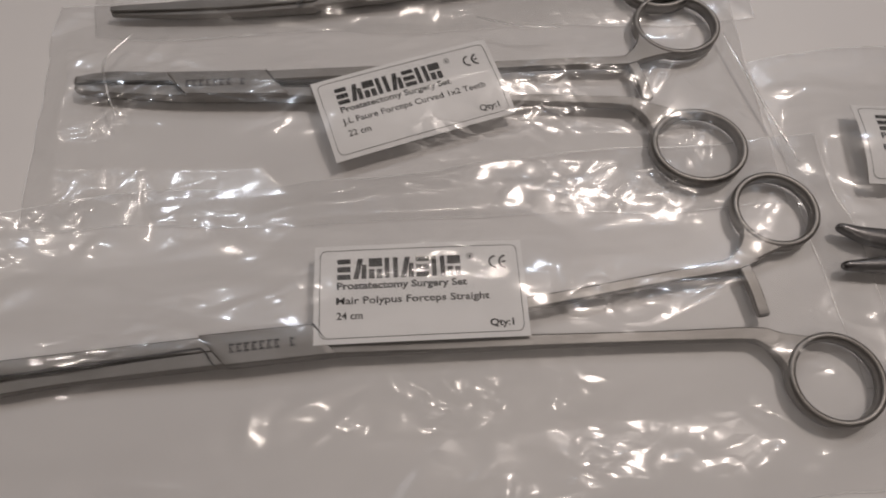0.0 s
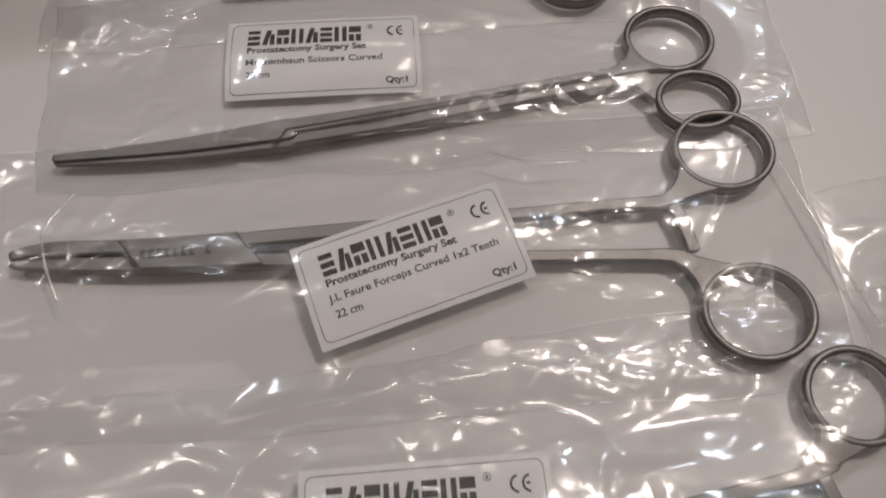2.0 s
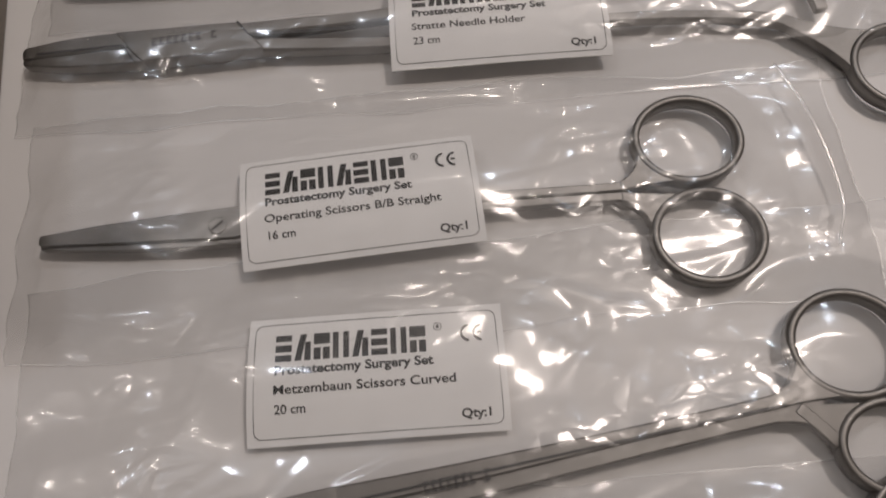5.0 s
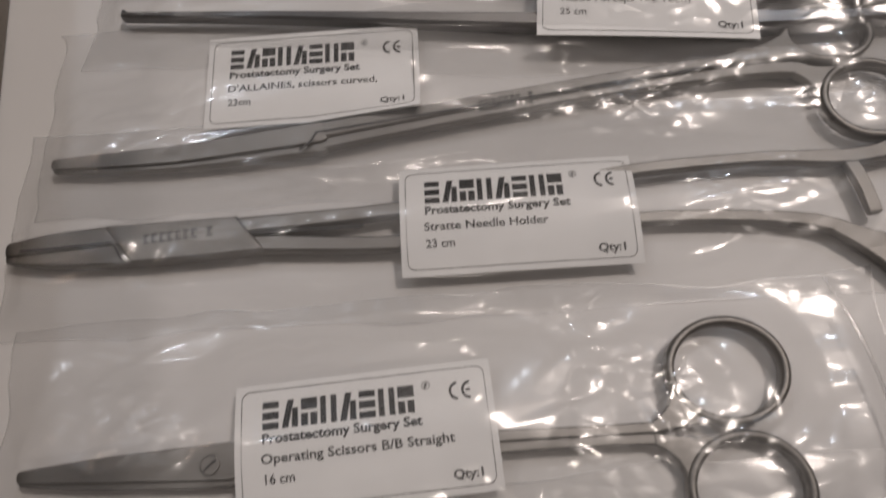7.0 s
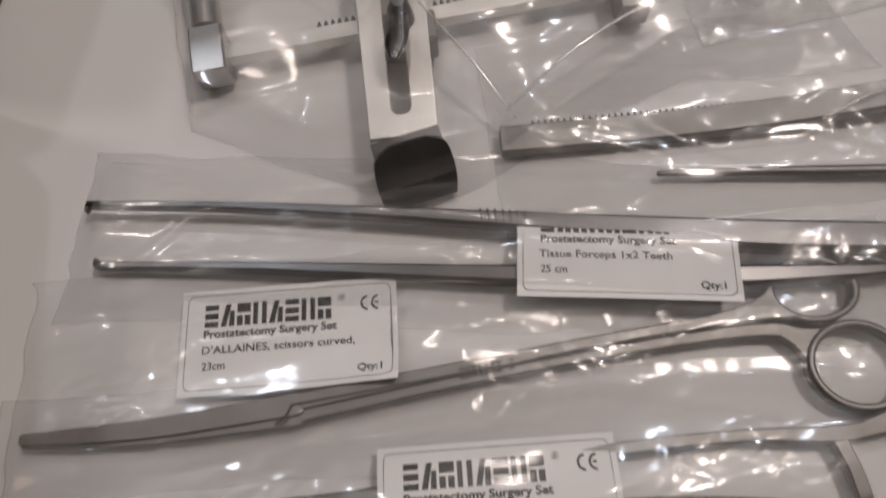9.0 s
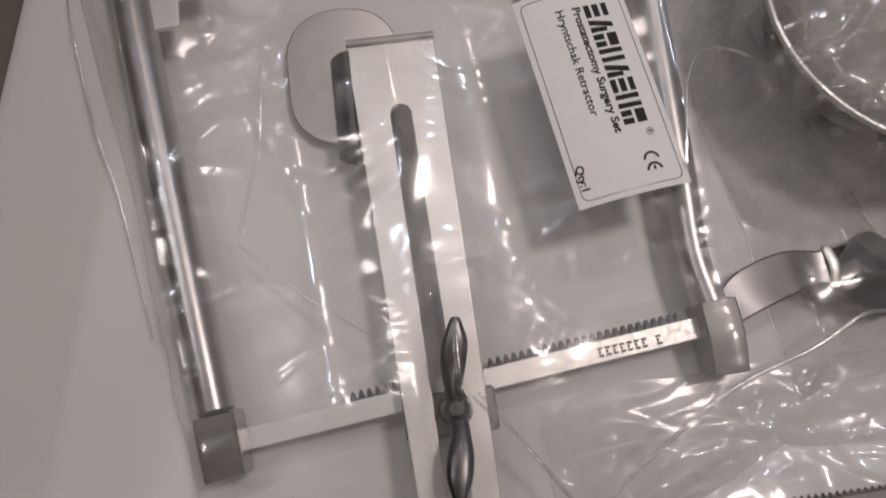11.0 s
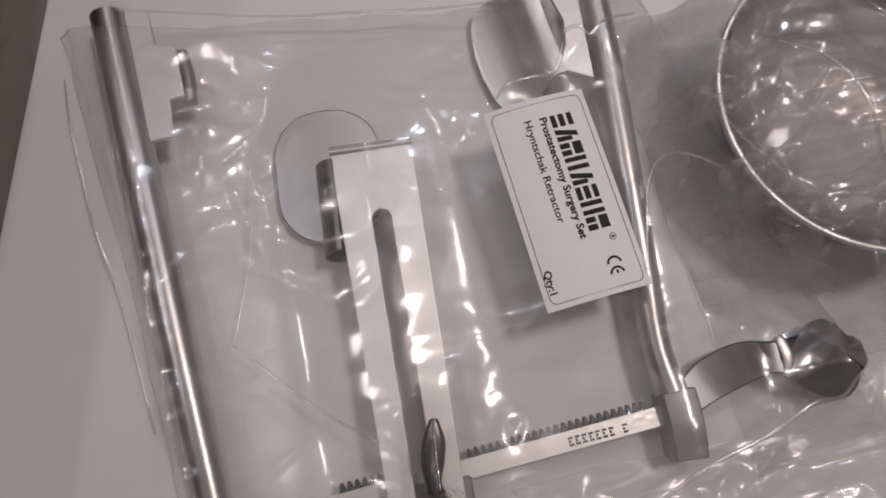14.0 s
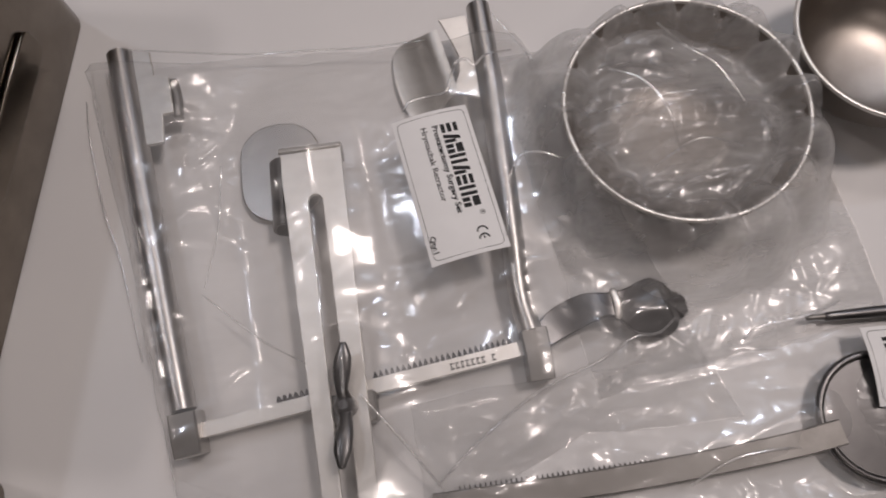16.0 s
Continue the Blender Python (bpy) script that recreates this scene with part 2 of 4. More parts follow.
# ---- room and table ----
FZ, CZ = -0.78, 1.84
structure("floor", box_bm(-2.5, -2.0, FZ - 0.1, 2.8, 3.0, FZ), FLOOR, "dark vinyl floor below the white table")
structure("ceiling", box_bm(-2.5, -2.0, CZ, 2.8, 3.0, CZ + 0.1), CEILING, "plain off-white painted ceiling of the room")
structure("wall_north", box_bm(-2.5, 3.0, FZ, 2.8, 3.1, CZ), WALL, "plain beige painted wall behind the table")
structure("wall_south", box_bm(-2.5, -2.1, FZ, 2.8, -2.0, CZ), WALL, "plain beige painted wall of the room")
structure("wall_west", box_bm(-2.6, -2.0, FZ, -2.5, 3.0, CZ), WALL, "plain beige painted wall of the room")
structure("wall_east", box_bm(2.8, -2.0, FZ, 2.9, 3.0, CZ), WALL, "plain beige painted wall of the room")

table = tagged(new("table"), "white laminate table with bagged instruments on it", "table")
part("tabletop", box_bm(-0.60, -0.5, -0.03, 0.95, 0.80, 0, 0.003), TABLE, table)
part("base", box_bm(-0.50, -0.4, FZ, 0.85, 0.70, -0.03, 0.002), WALL, table, "plain pale table base")


# ---- printed labels ----
LW, LH = 55.5, 27.5


def rounded(x0, y0, x1, y1, r, n=5):
    pts = []
    for cx, cy, a0 in ((x1 - r, y1 - r, 0), (x0 + r, y1 - r, 90), (x0 + r, y0 + r, 180), (x1 - r, y0 + r, 270)):
        for k in range(n + 1):
            a = radians(a0 + 90 * k / n)
            pts.append((cx + r * math.cos(a), cy + r * math.sin(a)))
    return pts


def arc_band(cx, cy, r, w, a0, a1, n=10):
    out = [(cx + (r + w / 2) * math.cos(radians(a0 + (a1 - a0) * k / n)), cy + (r + w / 2) * math.sin(radians(a0 + (a1 - a0) * k / n))) for k in range(n + 1)]
    inn = [(cx + (r - w / 2) * math.cos(radians(a0 + (a1 - a0) * k / n)), cy + (r - w / 2) * math.sin(radians(a0 + (a1 - a0) * k / n))) for k in range(n + 1)]
    return out + inn[::-1]


def bar(x0, y0, x1, y1):
    return [(x0, y0), (x1, y0), (x1, y1), (x0, y1)]


def mark_shapes(x, y, w, h):
    """Eight plain black shapes in a row, in place of the maker's mark."""
    loops = []
    step = w / 8
    for i in range(8):
        a, b = x + i * step + 0.2, x + (i + 1) * step - 0.45
        s = 0.24 * h
        kind = (0, 3, 2, 1, 3, 0, 1, 2)[i]
        m = (a + b) / 2
        if kind == 0:
            loops += [bar(a, y + h - s, b, y + h), bar(a, y + h * 0.36, b, y + h * 0.62), bar(a, y, b, y + s)]
        elif kind == 1:
            loops += [bar(a, y, a + 1.25, y + h), bar(b - 1.25, y, b, y + h)]
        elif kind == 2:
            loops += [bar(a, y, m - 0.25, y + h * 0.45), bar(a, y + h * 0.58, b, y + h), bar(m + 0.25, y, b, y + h * 0.45)]
        else:
            loops += [[(a, y), (a + 1.4, y), (m + 0.9, y + h), (m - 0.5, y + h)], [(b - 1.4, y), (b, y), (b, y + h * 0.7), (b - 1.2, y + h * 0.7)]]
    return loops


def printed_label(lines, at, angle, z, label, tilt=(0, 0), bend=None, quantity=True, sag=0.6, grow=1.0, drop=0.0):
    """A white card with a thin border and print; lines: third and fourth lines of print."""
    ob = thing("printed_label", (at[0], at[1], z), label, "label", "printed instrument labels")
    ob.rotation_euler = (radians(tilt[0]), radians(tilt[1]), radians(angle))
    ob.scale = (grow, grow, 1)

    def lay(me, height):
        for v in me.vertices:
            x, y = v.co.x / U, v.co.y / U
            zz = sag * (math.cos(x / LW * 2.6) - 1) * 0.7 + v.co.z / U + height
            zz += bend(x, y) if bend else -0.0095 * y * y
            v.co.z = zz * U
        return me

    bm = bmesh.new()
    bmesh.ops.create_grid(bm, x_segments=24, y_segments=14, size=0.5)
    bmesh.ops.transform(bm, matrix=Matrix.Diagonal((LW * U, LH * U, 1, 1)), verts=bm.verts)
    ext = bmesh.ops.extrude_face_region(bm, geom=bm.faces[:])
    for e in ext["geom"]:
        if isinstance(e, bmesh.types.BMVert):
            e.co.z -= 0.22 * U
    me = bpy.data.meshes.new("card")
    bmesh.ops.recalc_face_normals(bm, faces=bm.faces)
    bm.to_mesh(me)
    bm.free()
    part("card", lay(me, 0), PAPER, ob)
    x0, y0 = -LW / 2, LH / 2

    def printed(name, me, x=0.0, y=0.0):
        me.transform(Matrix.Translation((x * U, y * U, 0)))
        b = bmesh.new()
        b.from_mesh(me)
        long = [e for e in b.edges if e.calc_length() > 3 * U]
        if long:
            bmesh.ops.subdivide_edges(b, edges=long, cuts=5)
        b.to_mesh(me)
        b.free()
        part(name, lay(me, 0.06), INK, ob)

    i, w = 1.4, 0.16
    outer, inner = rounded(x0 + i, -y0 + i, -x0 - i, y0 - i, 1.8), rounded(x0 + i + w, -y0 + i + w, -x0 - i - w, y0 - i - w, 1.7)
    printed("border", flat_mesh([outer, inner], 0, 0.02))
    fx, fy = (lambda u: x0 + u * LW), (lambda v: y0 - (v + drop) * LH)
    printed("maker_mark", flat_mesh(mark_shapes(fx(0.105), fy(0.365), 0.60 * LW, 0.215 * LH), 0, 0.02))
    r = 1.75
    cx, cy = fx(0.868), fy(0.235)
    printed("conformity_mark", flat_mesh([arc_band(cx, cy, r, 0.58, 95, 265), arc_band(cx + 2.7, cy, r, 0.58, 95, 265), bar(cx + 1.62, cy - 0.28, cx + 2.6, cy + 0.28)], 0, 0.02))
    printed("registered_mark", flat_mesh([arc_band(fx(0.745), fy(0.165), 0.85, 0.17, 0, 359, 16), bar(fx(0.745) - 0.3, fy(0.165) - 0.4, fx(0.745) + 0.25, fy(0.165) + 0.4)], 0, 0.02))
    rows = [("Prostatectomy Surgery Set", 0.105, 0.465, 2.75, 0.045, 0.615), (lines[0], 0.10, 0.615, 2.75, 0.0, lines[2])] if lines[0] else [("Prostatectomy Surgery Set", 0.105, 0.465, 2.75, 0.045, 0.615)]
    if not lines[0]:
        printed("print_line", flat_mesh([bar(fx(0.10), fy(0.61), fx(0.10 + lines[2]), fy(0.55))], 0, 0.02))
    if lines[1]:
        rows.append((lines[1], 0.105, 0.765, 2.75, 0.0, 0))
    if quantity:
        rows.append(("Qty:1", 0.815, 0.885, 2.6, 0.03, 0.112))
    for body, u, v, size, bold, width in rows:
        me = text_mesh(body, size, bold + 0.045)
        if width:
            xs = [q.co.x for q in me.vertices]
            me.transform(Matrix.Diagonal((width * LW * U / (max(xs) - min(xs)), 1, 1, 1)))
        printed("print_line", me, fx(u), fy(v))
    return ob


printed_label(("Mair Polypus Forceps Straight", "24 cm", 0.72), (-4.5, 0.8), -1.0, 6.5, "white printed label card lying on straight polypus forceps", bend=lambda x, y: -0.004 * max(0, y) ** 2)
printed_label(("J.L Faure Forceps Curved 1x2 Teeth", "22 cm", 0.80), (-2.8, 62.2), 15.3, 6.6, "white printed label card lying slanted on curved toothed forceps", bend=lambda x, y: -0.009 * min(0, y) ** 2)
printed_label(("Metzembaun Scissors Curved", "20 cm", 0.70), (-23.0, 130.0), -1.8, 4.5, "white printed label card above long curved scissors")
printed_label(("Operating Scissors B/B Straight", "16 cm", 0.735), (-24.0, 170.2), 1.6, 6.5, "white printed label card lying on short straight scissors")
printed_label(("Stratte Needle Holder", "23 cm", 0.52), (14.0, 217.8), -1.8, 6.5, "white printed label card lying on a long needle holder")
printed_label(("D'ALLAINES, scissors curved,", "23cm", 0.70), (-34.0, 262.5), -1.8, 4.0, "white printed label card with a curled lower edge", bend=lambda x, y: 1.8 * max(0, -y / 14) ** 2 * max(0, x / 28) * 3)
printed_label(("Tissue Forceps 1x2 Teeth", "25 cm", 0.60), (53.7, 275.0), -8.0, 8.5, "white printed label card bent over long tissue forceps", bend=lambda x, y: -0.16 * max(0, y - 3) ** 2)
printed_label(("Hryntschak Retractor", "", 0.52), (49.0, 421.2), -83.2, 25.0, "white printed label card inside the bag of the retractor", grow=1.045, drop=0.045)


# ---- hinged hand instruments ----
def etched_mark(parent, at, angle, length, z, base):
    """A row of small etched bars."""
    loops = []
    n = 9
    for k in range(n):
        a = (k - n / 2) * length / n
        w = length / n * 0.72
        if k == n - 2:
            continue
        loops += [bar(a, -1.2, a + w, -0.6), bar(a, 0.6, a + w, 1.2), bar(a + 0.1, -0.35, a + w * 0.55, 0.35)]
    me = flat_mesh(loops, 0, 0.04)
    me.transform(Matrix.Translation(V(at[0] - base[0], at[1] - base[1], z - base[2])) @ Matrix.Rotation(radians(angle), 4, "Z"))
    part("etched_mark", me, ETCH, parent, "small dark etched mark")


def ring_neck(shank, loop, b):
    """The web that flares from the end of a shank into its finger ring."""
    cx, cy, _, rx, ry, _ = loop
    p, q = np.array(shank[-4][:2]), np.array(shank[-3][:2])
    d = (q - p) / np.linalg.norm(q - p)
    nrm = np.array((-d[1], d[0]))
    w, z = shank[-3][3], shank[-3][2]
    toward = math.atan2((shank[-2][1] - cy) / ry, (shank[-2][0] - cx) / rx)

    def on_ring(k, inset=0.0):
        return np.array((cx + (rx - inset) * math.cos(toward + k), cy + (ry - inset) * math.sin(toward + k)))

    ends = sorted((-0.62, 0.62), key=lambda k: -float(np.dot(on_ring(k) - q, nrm)))
    sides = []
    for sgn, k in ((1, ends[0]), (-1, ends[1])):
        s0, s2 = q + nrm * sgn * w * 0.96, on_ring(k, 0.7)
        s1 = (np.array(shank[-2][:2]) + nrm * sgn * w * 0.8) * 0.55 + on_ring(k * 0.45, -1.2) * 0.45
        sides.append([s0 * (1 - t) ** 2 + s1 * 2 * t * (1 - t) + s2 * t * t for t in np.linspace(0, 1, 9)])
    inner = [on_ring(k, 1.5) for k in np.linspace(ends[0], ends[1], 9)]
    pts = [tuple(v) for v in sides[0] + inner + sides[1][::-1]]
    return flat_mesh([pts], z - 1.42, 2.84, 0.3, b)


def dark_line(ob, pts, z, b, w=0.26):
    part("joint_line", sweep([(x, y, z, w, 0.12) for x, y in pts], 3, base=b, sides=6), ETCH, ob)


def instrument(name, label, category, base, jaws, shanks, rings, ratchets=(), screw=None, lock=None, step=None, etch=None, mat=None):
    """A hinged instrument: rows of (x, y, z, half width, half height) for jaws and shanks, loops for the rings."""
    mat = mat or STEEL
    b = (base[0], base[1], 0)
    ob = thing(name, b, label, category, "bagged instruments")
    for j in jaws:
        part("jaw" if category == "forceps" else "blade", sweep(j, 8, base=b, flat=0.16, cap=0.4), mat, ob, angle=30)
    for s in shanks:
        part("shank", sweep(s[:-1], 10, base=b, flat=0.3), mat, ob, angle=30)
    for cx, cy, z, rx, ry, a in rings:
        part("finger_ring", sweep(loop_rows(cx, cy, z, rx - 0.95, ry - 0.95, 0.92, 2.1, a, 24), 3, True, base=b, flat=0.5), mat, ob, angle=50)
    for s, loop in zip(shanks, rings):
        part("ring_neck", ring_neck(s, loop, b), mat, ob)
    for r in ratchets:
        part("ratchet", sweep(r, 4, base=b, flat=0.3, cap=0.2), mat, ob, angle=30)
    if lock:
        body = sweep(lock, 6, base=b, flat=0.16, cap=0.1)
        for v in body.verts:
            v.co.x -= 0.8 * (v.co.y - (lock[1][1] - b[1]) * U)
        part("box_lock", body, mat, ob, angle=30)
        (x0, y0, z0, w0, h0), (x1, y1, z1, w1, h1) = lock[0], lock[-1]
        top = z0 + h0 + 0.02
        tips = [(u[0][0] + v[0][0], u[0][1] + v[0][1]) for u, v in (jaws,)][0]
        tip = (tips[0] / 2, tips[1] / 2)
        dark_line(ob, [(lerp(tip[0], x0, 0.12), lerp(tip[1], y0, 0.12)), (lerp(tip[0], x0, 0.55), lerp(tip[1], y0 + 0.5, 0.55)), (x0 - 2.5, y0 + 0.7)], top - 0.2, b, 0.34)
        dark_line(ob, [(x0 - 3.0, y0 + 0.7), (x0 - 1.4, y0 - 0.2), (x0 + 0.4, y0 - w0 * 0.75), (x0 + 1.4, y0 - w0 * 0.95)], top, b)
        dark_line(ob, [(x1 - 2.6, y1 + w1 * 0.96), (x1 - 1.4, y1 + w1 * 0.6), (x1 + 0.4, y1 + 0.2), (x1 + 2.0, y1 - 0.2)], top, b)
        mid = [((u[2][0] + v[2][0]) / 2, (u[2][1] + v[2][1]) / 2) for u, v in (shanks,)][0]
        dark_line(ob, [(x1 + 1.6, y1 - 0.1), (lerp(x1, mid[0], 0.5), lerp(y1, mid[1], 0.5)), (lerp(x1, mid[0], 0.8), lerp(y1, mid[1], 0.8))], top - 0.1, b, 0.55)
    if step:
        (xa, ya), (xb, yb), (xc, yc), z = step
        dark_line(ob, [(xa, ya), (lerp(xa, xb, 0.6), lerp(ya, yb, 0.4)), (xb, yb)], z, b, 0.34)
        dark_line(ob, [(xb - 0.2, yb), (lerp(xb, xc, 0.5), lerp(yb, yc, 0.5)), (xc, yc)], z - 0.05, b, 0.3)
    if screw:
        x, y, z, r = screw
        me = flat_mesh([[(x + r * math.cos(k * math.pi / 8), y + r * math.sin(k * math.pi / 8)) for k in range(16)]], z, 0.5, 0.12, b)
        s = part("screw", me, STEEL, ob)
        rim = flat_mesh([[(x + (r + 0.25) * math.cos(k * math.pi / 8), y + (r + 0.25) * math.sin(k * math.pi / 8)) for k in range(16)]], z, 0.2, 0.0, b)
        part("screw_seat", rim, ETCH, s)
        sl = flat_mesh([bar(-r * 0.8, -0.25, r * 0.8, 0.25)], 0, 0.1)
        sl.transform(Matrix.Translation(V(x - b[0], y - b[1], z + 0.5)) @ Matrix.Rotation(radians(40), 4, "Z"))
        part("screw_slot", sl, ETCH, s)
    if etch:
        etched_mark(ob, etch[:2], etch[2], etch[3], etch[4], b)
    return ob


instrument("polypus_forceps", "straight satin steel forceps with two finger rings in a bag", "forceps", (-4, -12),
    [[(-122, -15.8, 4, 1.6, 1.4), (-112, -14.0, 4, 2.6, 1.6), (-92, -11.8, 4.2, 1.7, 1.6), (-57, -10.2, 4, 2.1, 2.0), (-32, -8.9, 4, 2.2, 1.9)],
     [(-122, -16.6, 3, 1.6, 1.4), (-112, -17.2, 3, 2.4, 1.6), (-92, -16.0, 3, 1.7, 1.6), (-57, -14.0, 3.8, 2.0, 2.0), (-32, -12.6, 3.8, 2.2, 1.9)]],
    [[(-44, -9.5, 3.9, 2.0, 1.7), (-32, -8.8, 4, 2.2, 1.8), (0, -6.3, 4, 2.1, 1.6), (25, -4.0, 4, 1.7, 1.5), (60, 0.6, 4, 1.6, 1.4), (80, 3.2, 4, 1.9, 1.4), (87, 5.5, 4, 2.2, 1.4), (91, 9.0, 4, 1.8, 1.4)],
     [(-44, -13.2, 3.6, 2.0, 1.7), (-32, -12.6, 3.6, 2.2, 1.8), (0, -13.4, 3.4, 2.1, 1.6), (25, -14.3, 3.4, 1.7, 1.5), (60, -15.4, 3.4, 1.6, 1.4), (82, -16.2, 3.4, 1.9, 1.4), (88, -18.0, 3.4, 2.2, 1.4), (91, -22, 3.4, 1.8, 1.4)]],
    [(97.5, 19.5, 3.6, 12.5, 12.0, 0), (100.5, -29.5, 3.4, 12.8, 12.4, 0)],
    [[(84, 3, 4, 1.7, 1.2), (85.4, -4, 4, 1.7, 1.2), (86.0, -11, 4, 1.6, 1.0)]],
    lock=[(-58, -12.0, 4, 4.2, 2.12), (-45, -11.4, 4, 4.2, 2.12), (-30, -10.7, 4, 4.2, 2.12)], etch=(-45, -11.4, 3, 17, 6.14))

instrument("curved_forceps", "curved satin steel toothed forceps with two finger rings", "forceps", (-4, 68),
    [[(-102, 74.0, 4, 1.4, 1.3), (-92, 74.6, 4, 1.9, 1.6), (-72, 73.2, 4, 1.9, 1.8), (-50, 72.4, 4, 2.0, 2.0)],
     [(-102, 72.2, 3.4, 1.3, 1.2), (-92, 70.8, 3.4, 1.7, 1.5), (-72, 68.8, 3.4, 2.0, 1.8), (-50, 67.6, 3.4, 2.0, 2.0)]],
    [[(-60, 72.8, 3.9, 1.8, 1.7), (-45, 72.7, 4, 2.0, 1.8), (-10, 73.2, 4, 1.9, 1.6), (26, 73.6, 4, 1.6, 1.4), (50, 73.8, 4, 1.6, 1.4), (64, 73.6, 4, 1.9, 1.4), (70, 76.0, 4, 2.0, 1.4), (72.5, 80, 4, 1.7, 1.4)],
     [(-60, 68.2, 3.4, 1.8, 1.7), (-45, 67.3, 3.4, 2.0, 1.8), (-10, 64.6, 3.4, 1.9, 1.6), (26, 61.8, 3.4, 1.6, 1.4), (50, 59.8, 3.4, 1.6, 1.4), (63, 58.4, 3.4, 1.9, 1.4), (69, 55.5, 3.4, 2.0, 1.4), (71, 51, 3.4, 1.7, 1.4)]],
    [(83.3, 87.5, 3.6, 14, 12.5, 0), (80.5, 41.8, 3.4, 14.4, 12.8, 0)],
    [[(66, 73, 4, 1.7, 1.2), (67.6, 66, 4, 1.7, 1.2), (68.6, 59.5, 4, 1.6, 1.0)]],
    lock=[(-72, 71.0, 4, 4.3, 2.12), (-58, 70.4, 4, 4.5, 2.12), (-44, 70.0, 4, 4.7, 2.12)], etch=(-61, 70.5, 0, 18, 6.14))

instrument("curved_scissors", "long curved satin steel dissecting scissors in a clear bag", "scissors", (0, 110),
    [[(-95, 101.6, 4, 1.0, 0.8), (-80, 101.8, 4, 1.5, 1.0), (-60, 102.4, 4, 2.2, 1.3), (-33, 104.6, 4.2, 3.2, 1.5)],
     [(-95, 100.9, 3, 0.9, 0.8), (-78, 100.4, 3, 1.5, 1.0), (-58, 100.6, 3, 2.0, 1.3), (-33, 102.6, 3.2, 3.2, 1.5)]],
    [[(-36, 105.0, 4.2, 2.4, 1.4), (-5, 108.0, 4.2, 2.0, 1.4), (30, 112.0, 4.2, 1.5, 1.4), (58, 115.2, 4.2, 1.5, 1.4), (65, 116.5, 4, 1.8, 1.4), (67, 120, 4, 1.6, 1.4)],
     [(-36, 102.2, 3.4, 2.6, 1.4), (-5, 105.0, 3.4, 2.2, 1.4), (30, 109.2, 3.4, 1.7, 1.4), (58, 112.6, 3.4, 1.6, 1.4), (68, 113.2, 3.4, 1.9, 1.4), (72, 111, 3.4, 1.6, 1.4)]],
    [(77, 125.6, 3.6, 13.2, 12.0, 0), (80.5, 104.2, 3.4, 12.0, 10.0, 0)],
    [[(63, 113.5, 4, 1.4, 1.0), (66, 110, 4, 1.4, 1.0), (69, 106, 4, 1.4, 1.0)]], step=((-37.5, 100.2), (-33.5, 104.2), (60, 114.4), 5.72), etch=(-8, 106.4, 6, 14, 5.7))

instrument("straight_scissors", "short straight blunt steel operating scissors with a screw pivot", "scissors", (-20, 167),
    [[(-98, 168.3, 4, 1.3, 0.9), (-80, 168.3, 4, 2.6, 1.1), (-53, 167.8, 4.2, 3.9, 1.4)],
     [(-98, 167.5, 3, 1.2, 0.9), (-80, 166.6, 3, 2.4, 1.1), (-53, 166.2, 3.2, 3.7, 1.4)]],
    [[(-56, 168.0, 4.2, 3.4, 1.4), (-20, 168.0, 4.2, 2.2, 1.4), (7, 167.8, 4.2, 1.2, 1.3), (36, 166.9, 4, 1.2, 1.3), (42, 168.2, 4, 1.7, 1.3), (45, 170, 4, 1.5, 1.3)],
     [(-56, 166.0, 3.4, 3.4, 1.4), (-20, 166.0, 3.4, 2.2, 1.4), (7, 165.6, 3.4, 1.2, 1.3), (36, 164.6, 3.4, 1.2, 1.3), (42, 163.0, 3.4, 1.6, 1.3), (44, 160, 3.4, 1.5, 1.3)]],
    [(54, 177.4, 3.6, 13.2, 11.8, 0), (53.7, 153, 3.4, 13.0, 11.8, 0)], screw=(-57, 167.2, 5.4, 2.0))

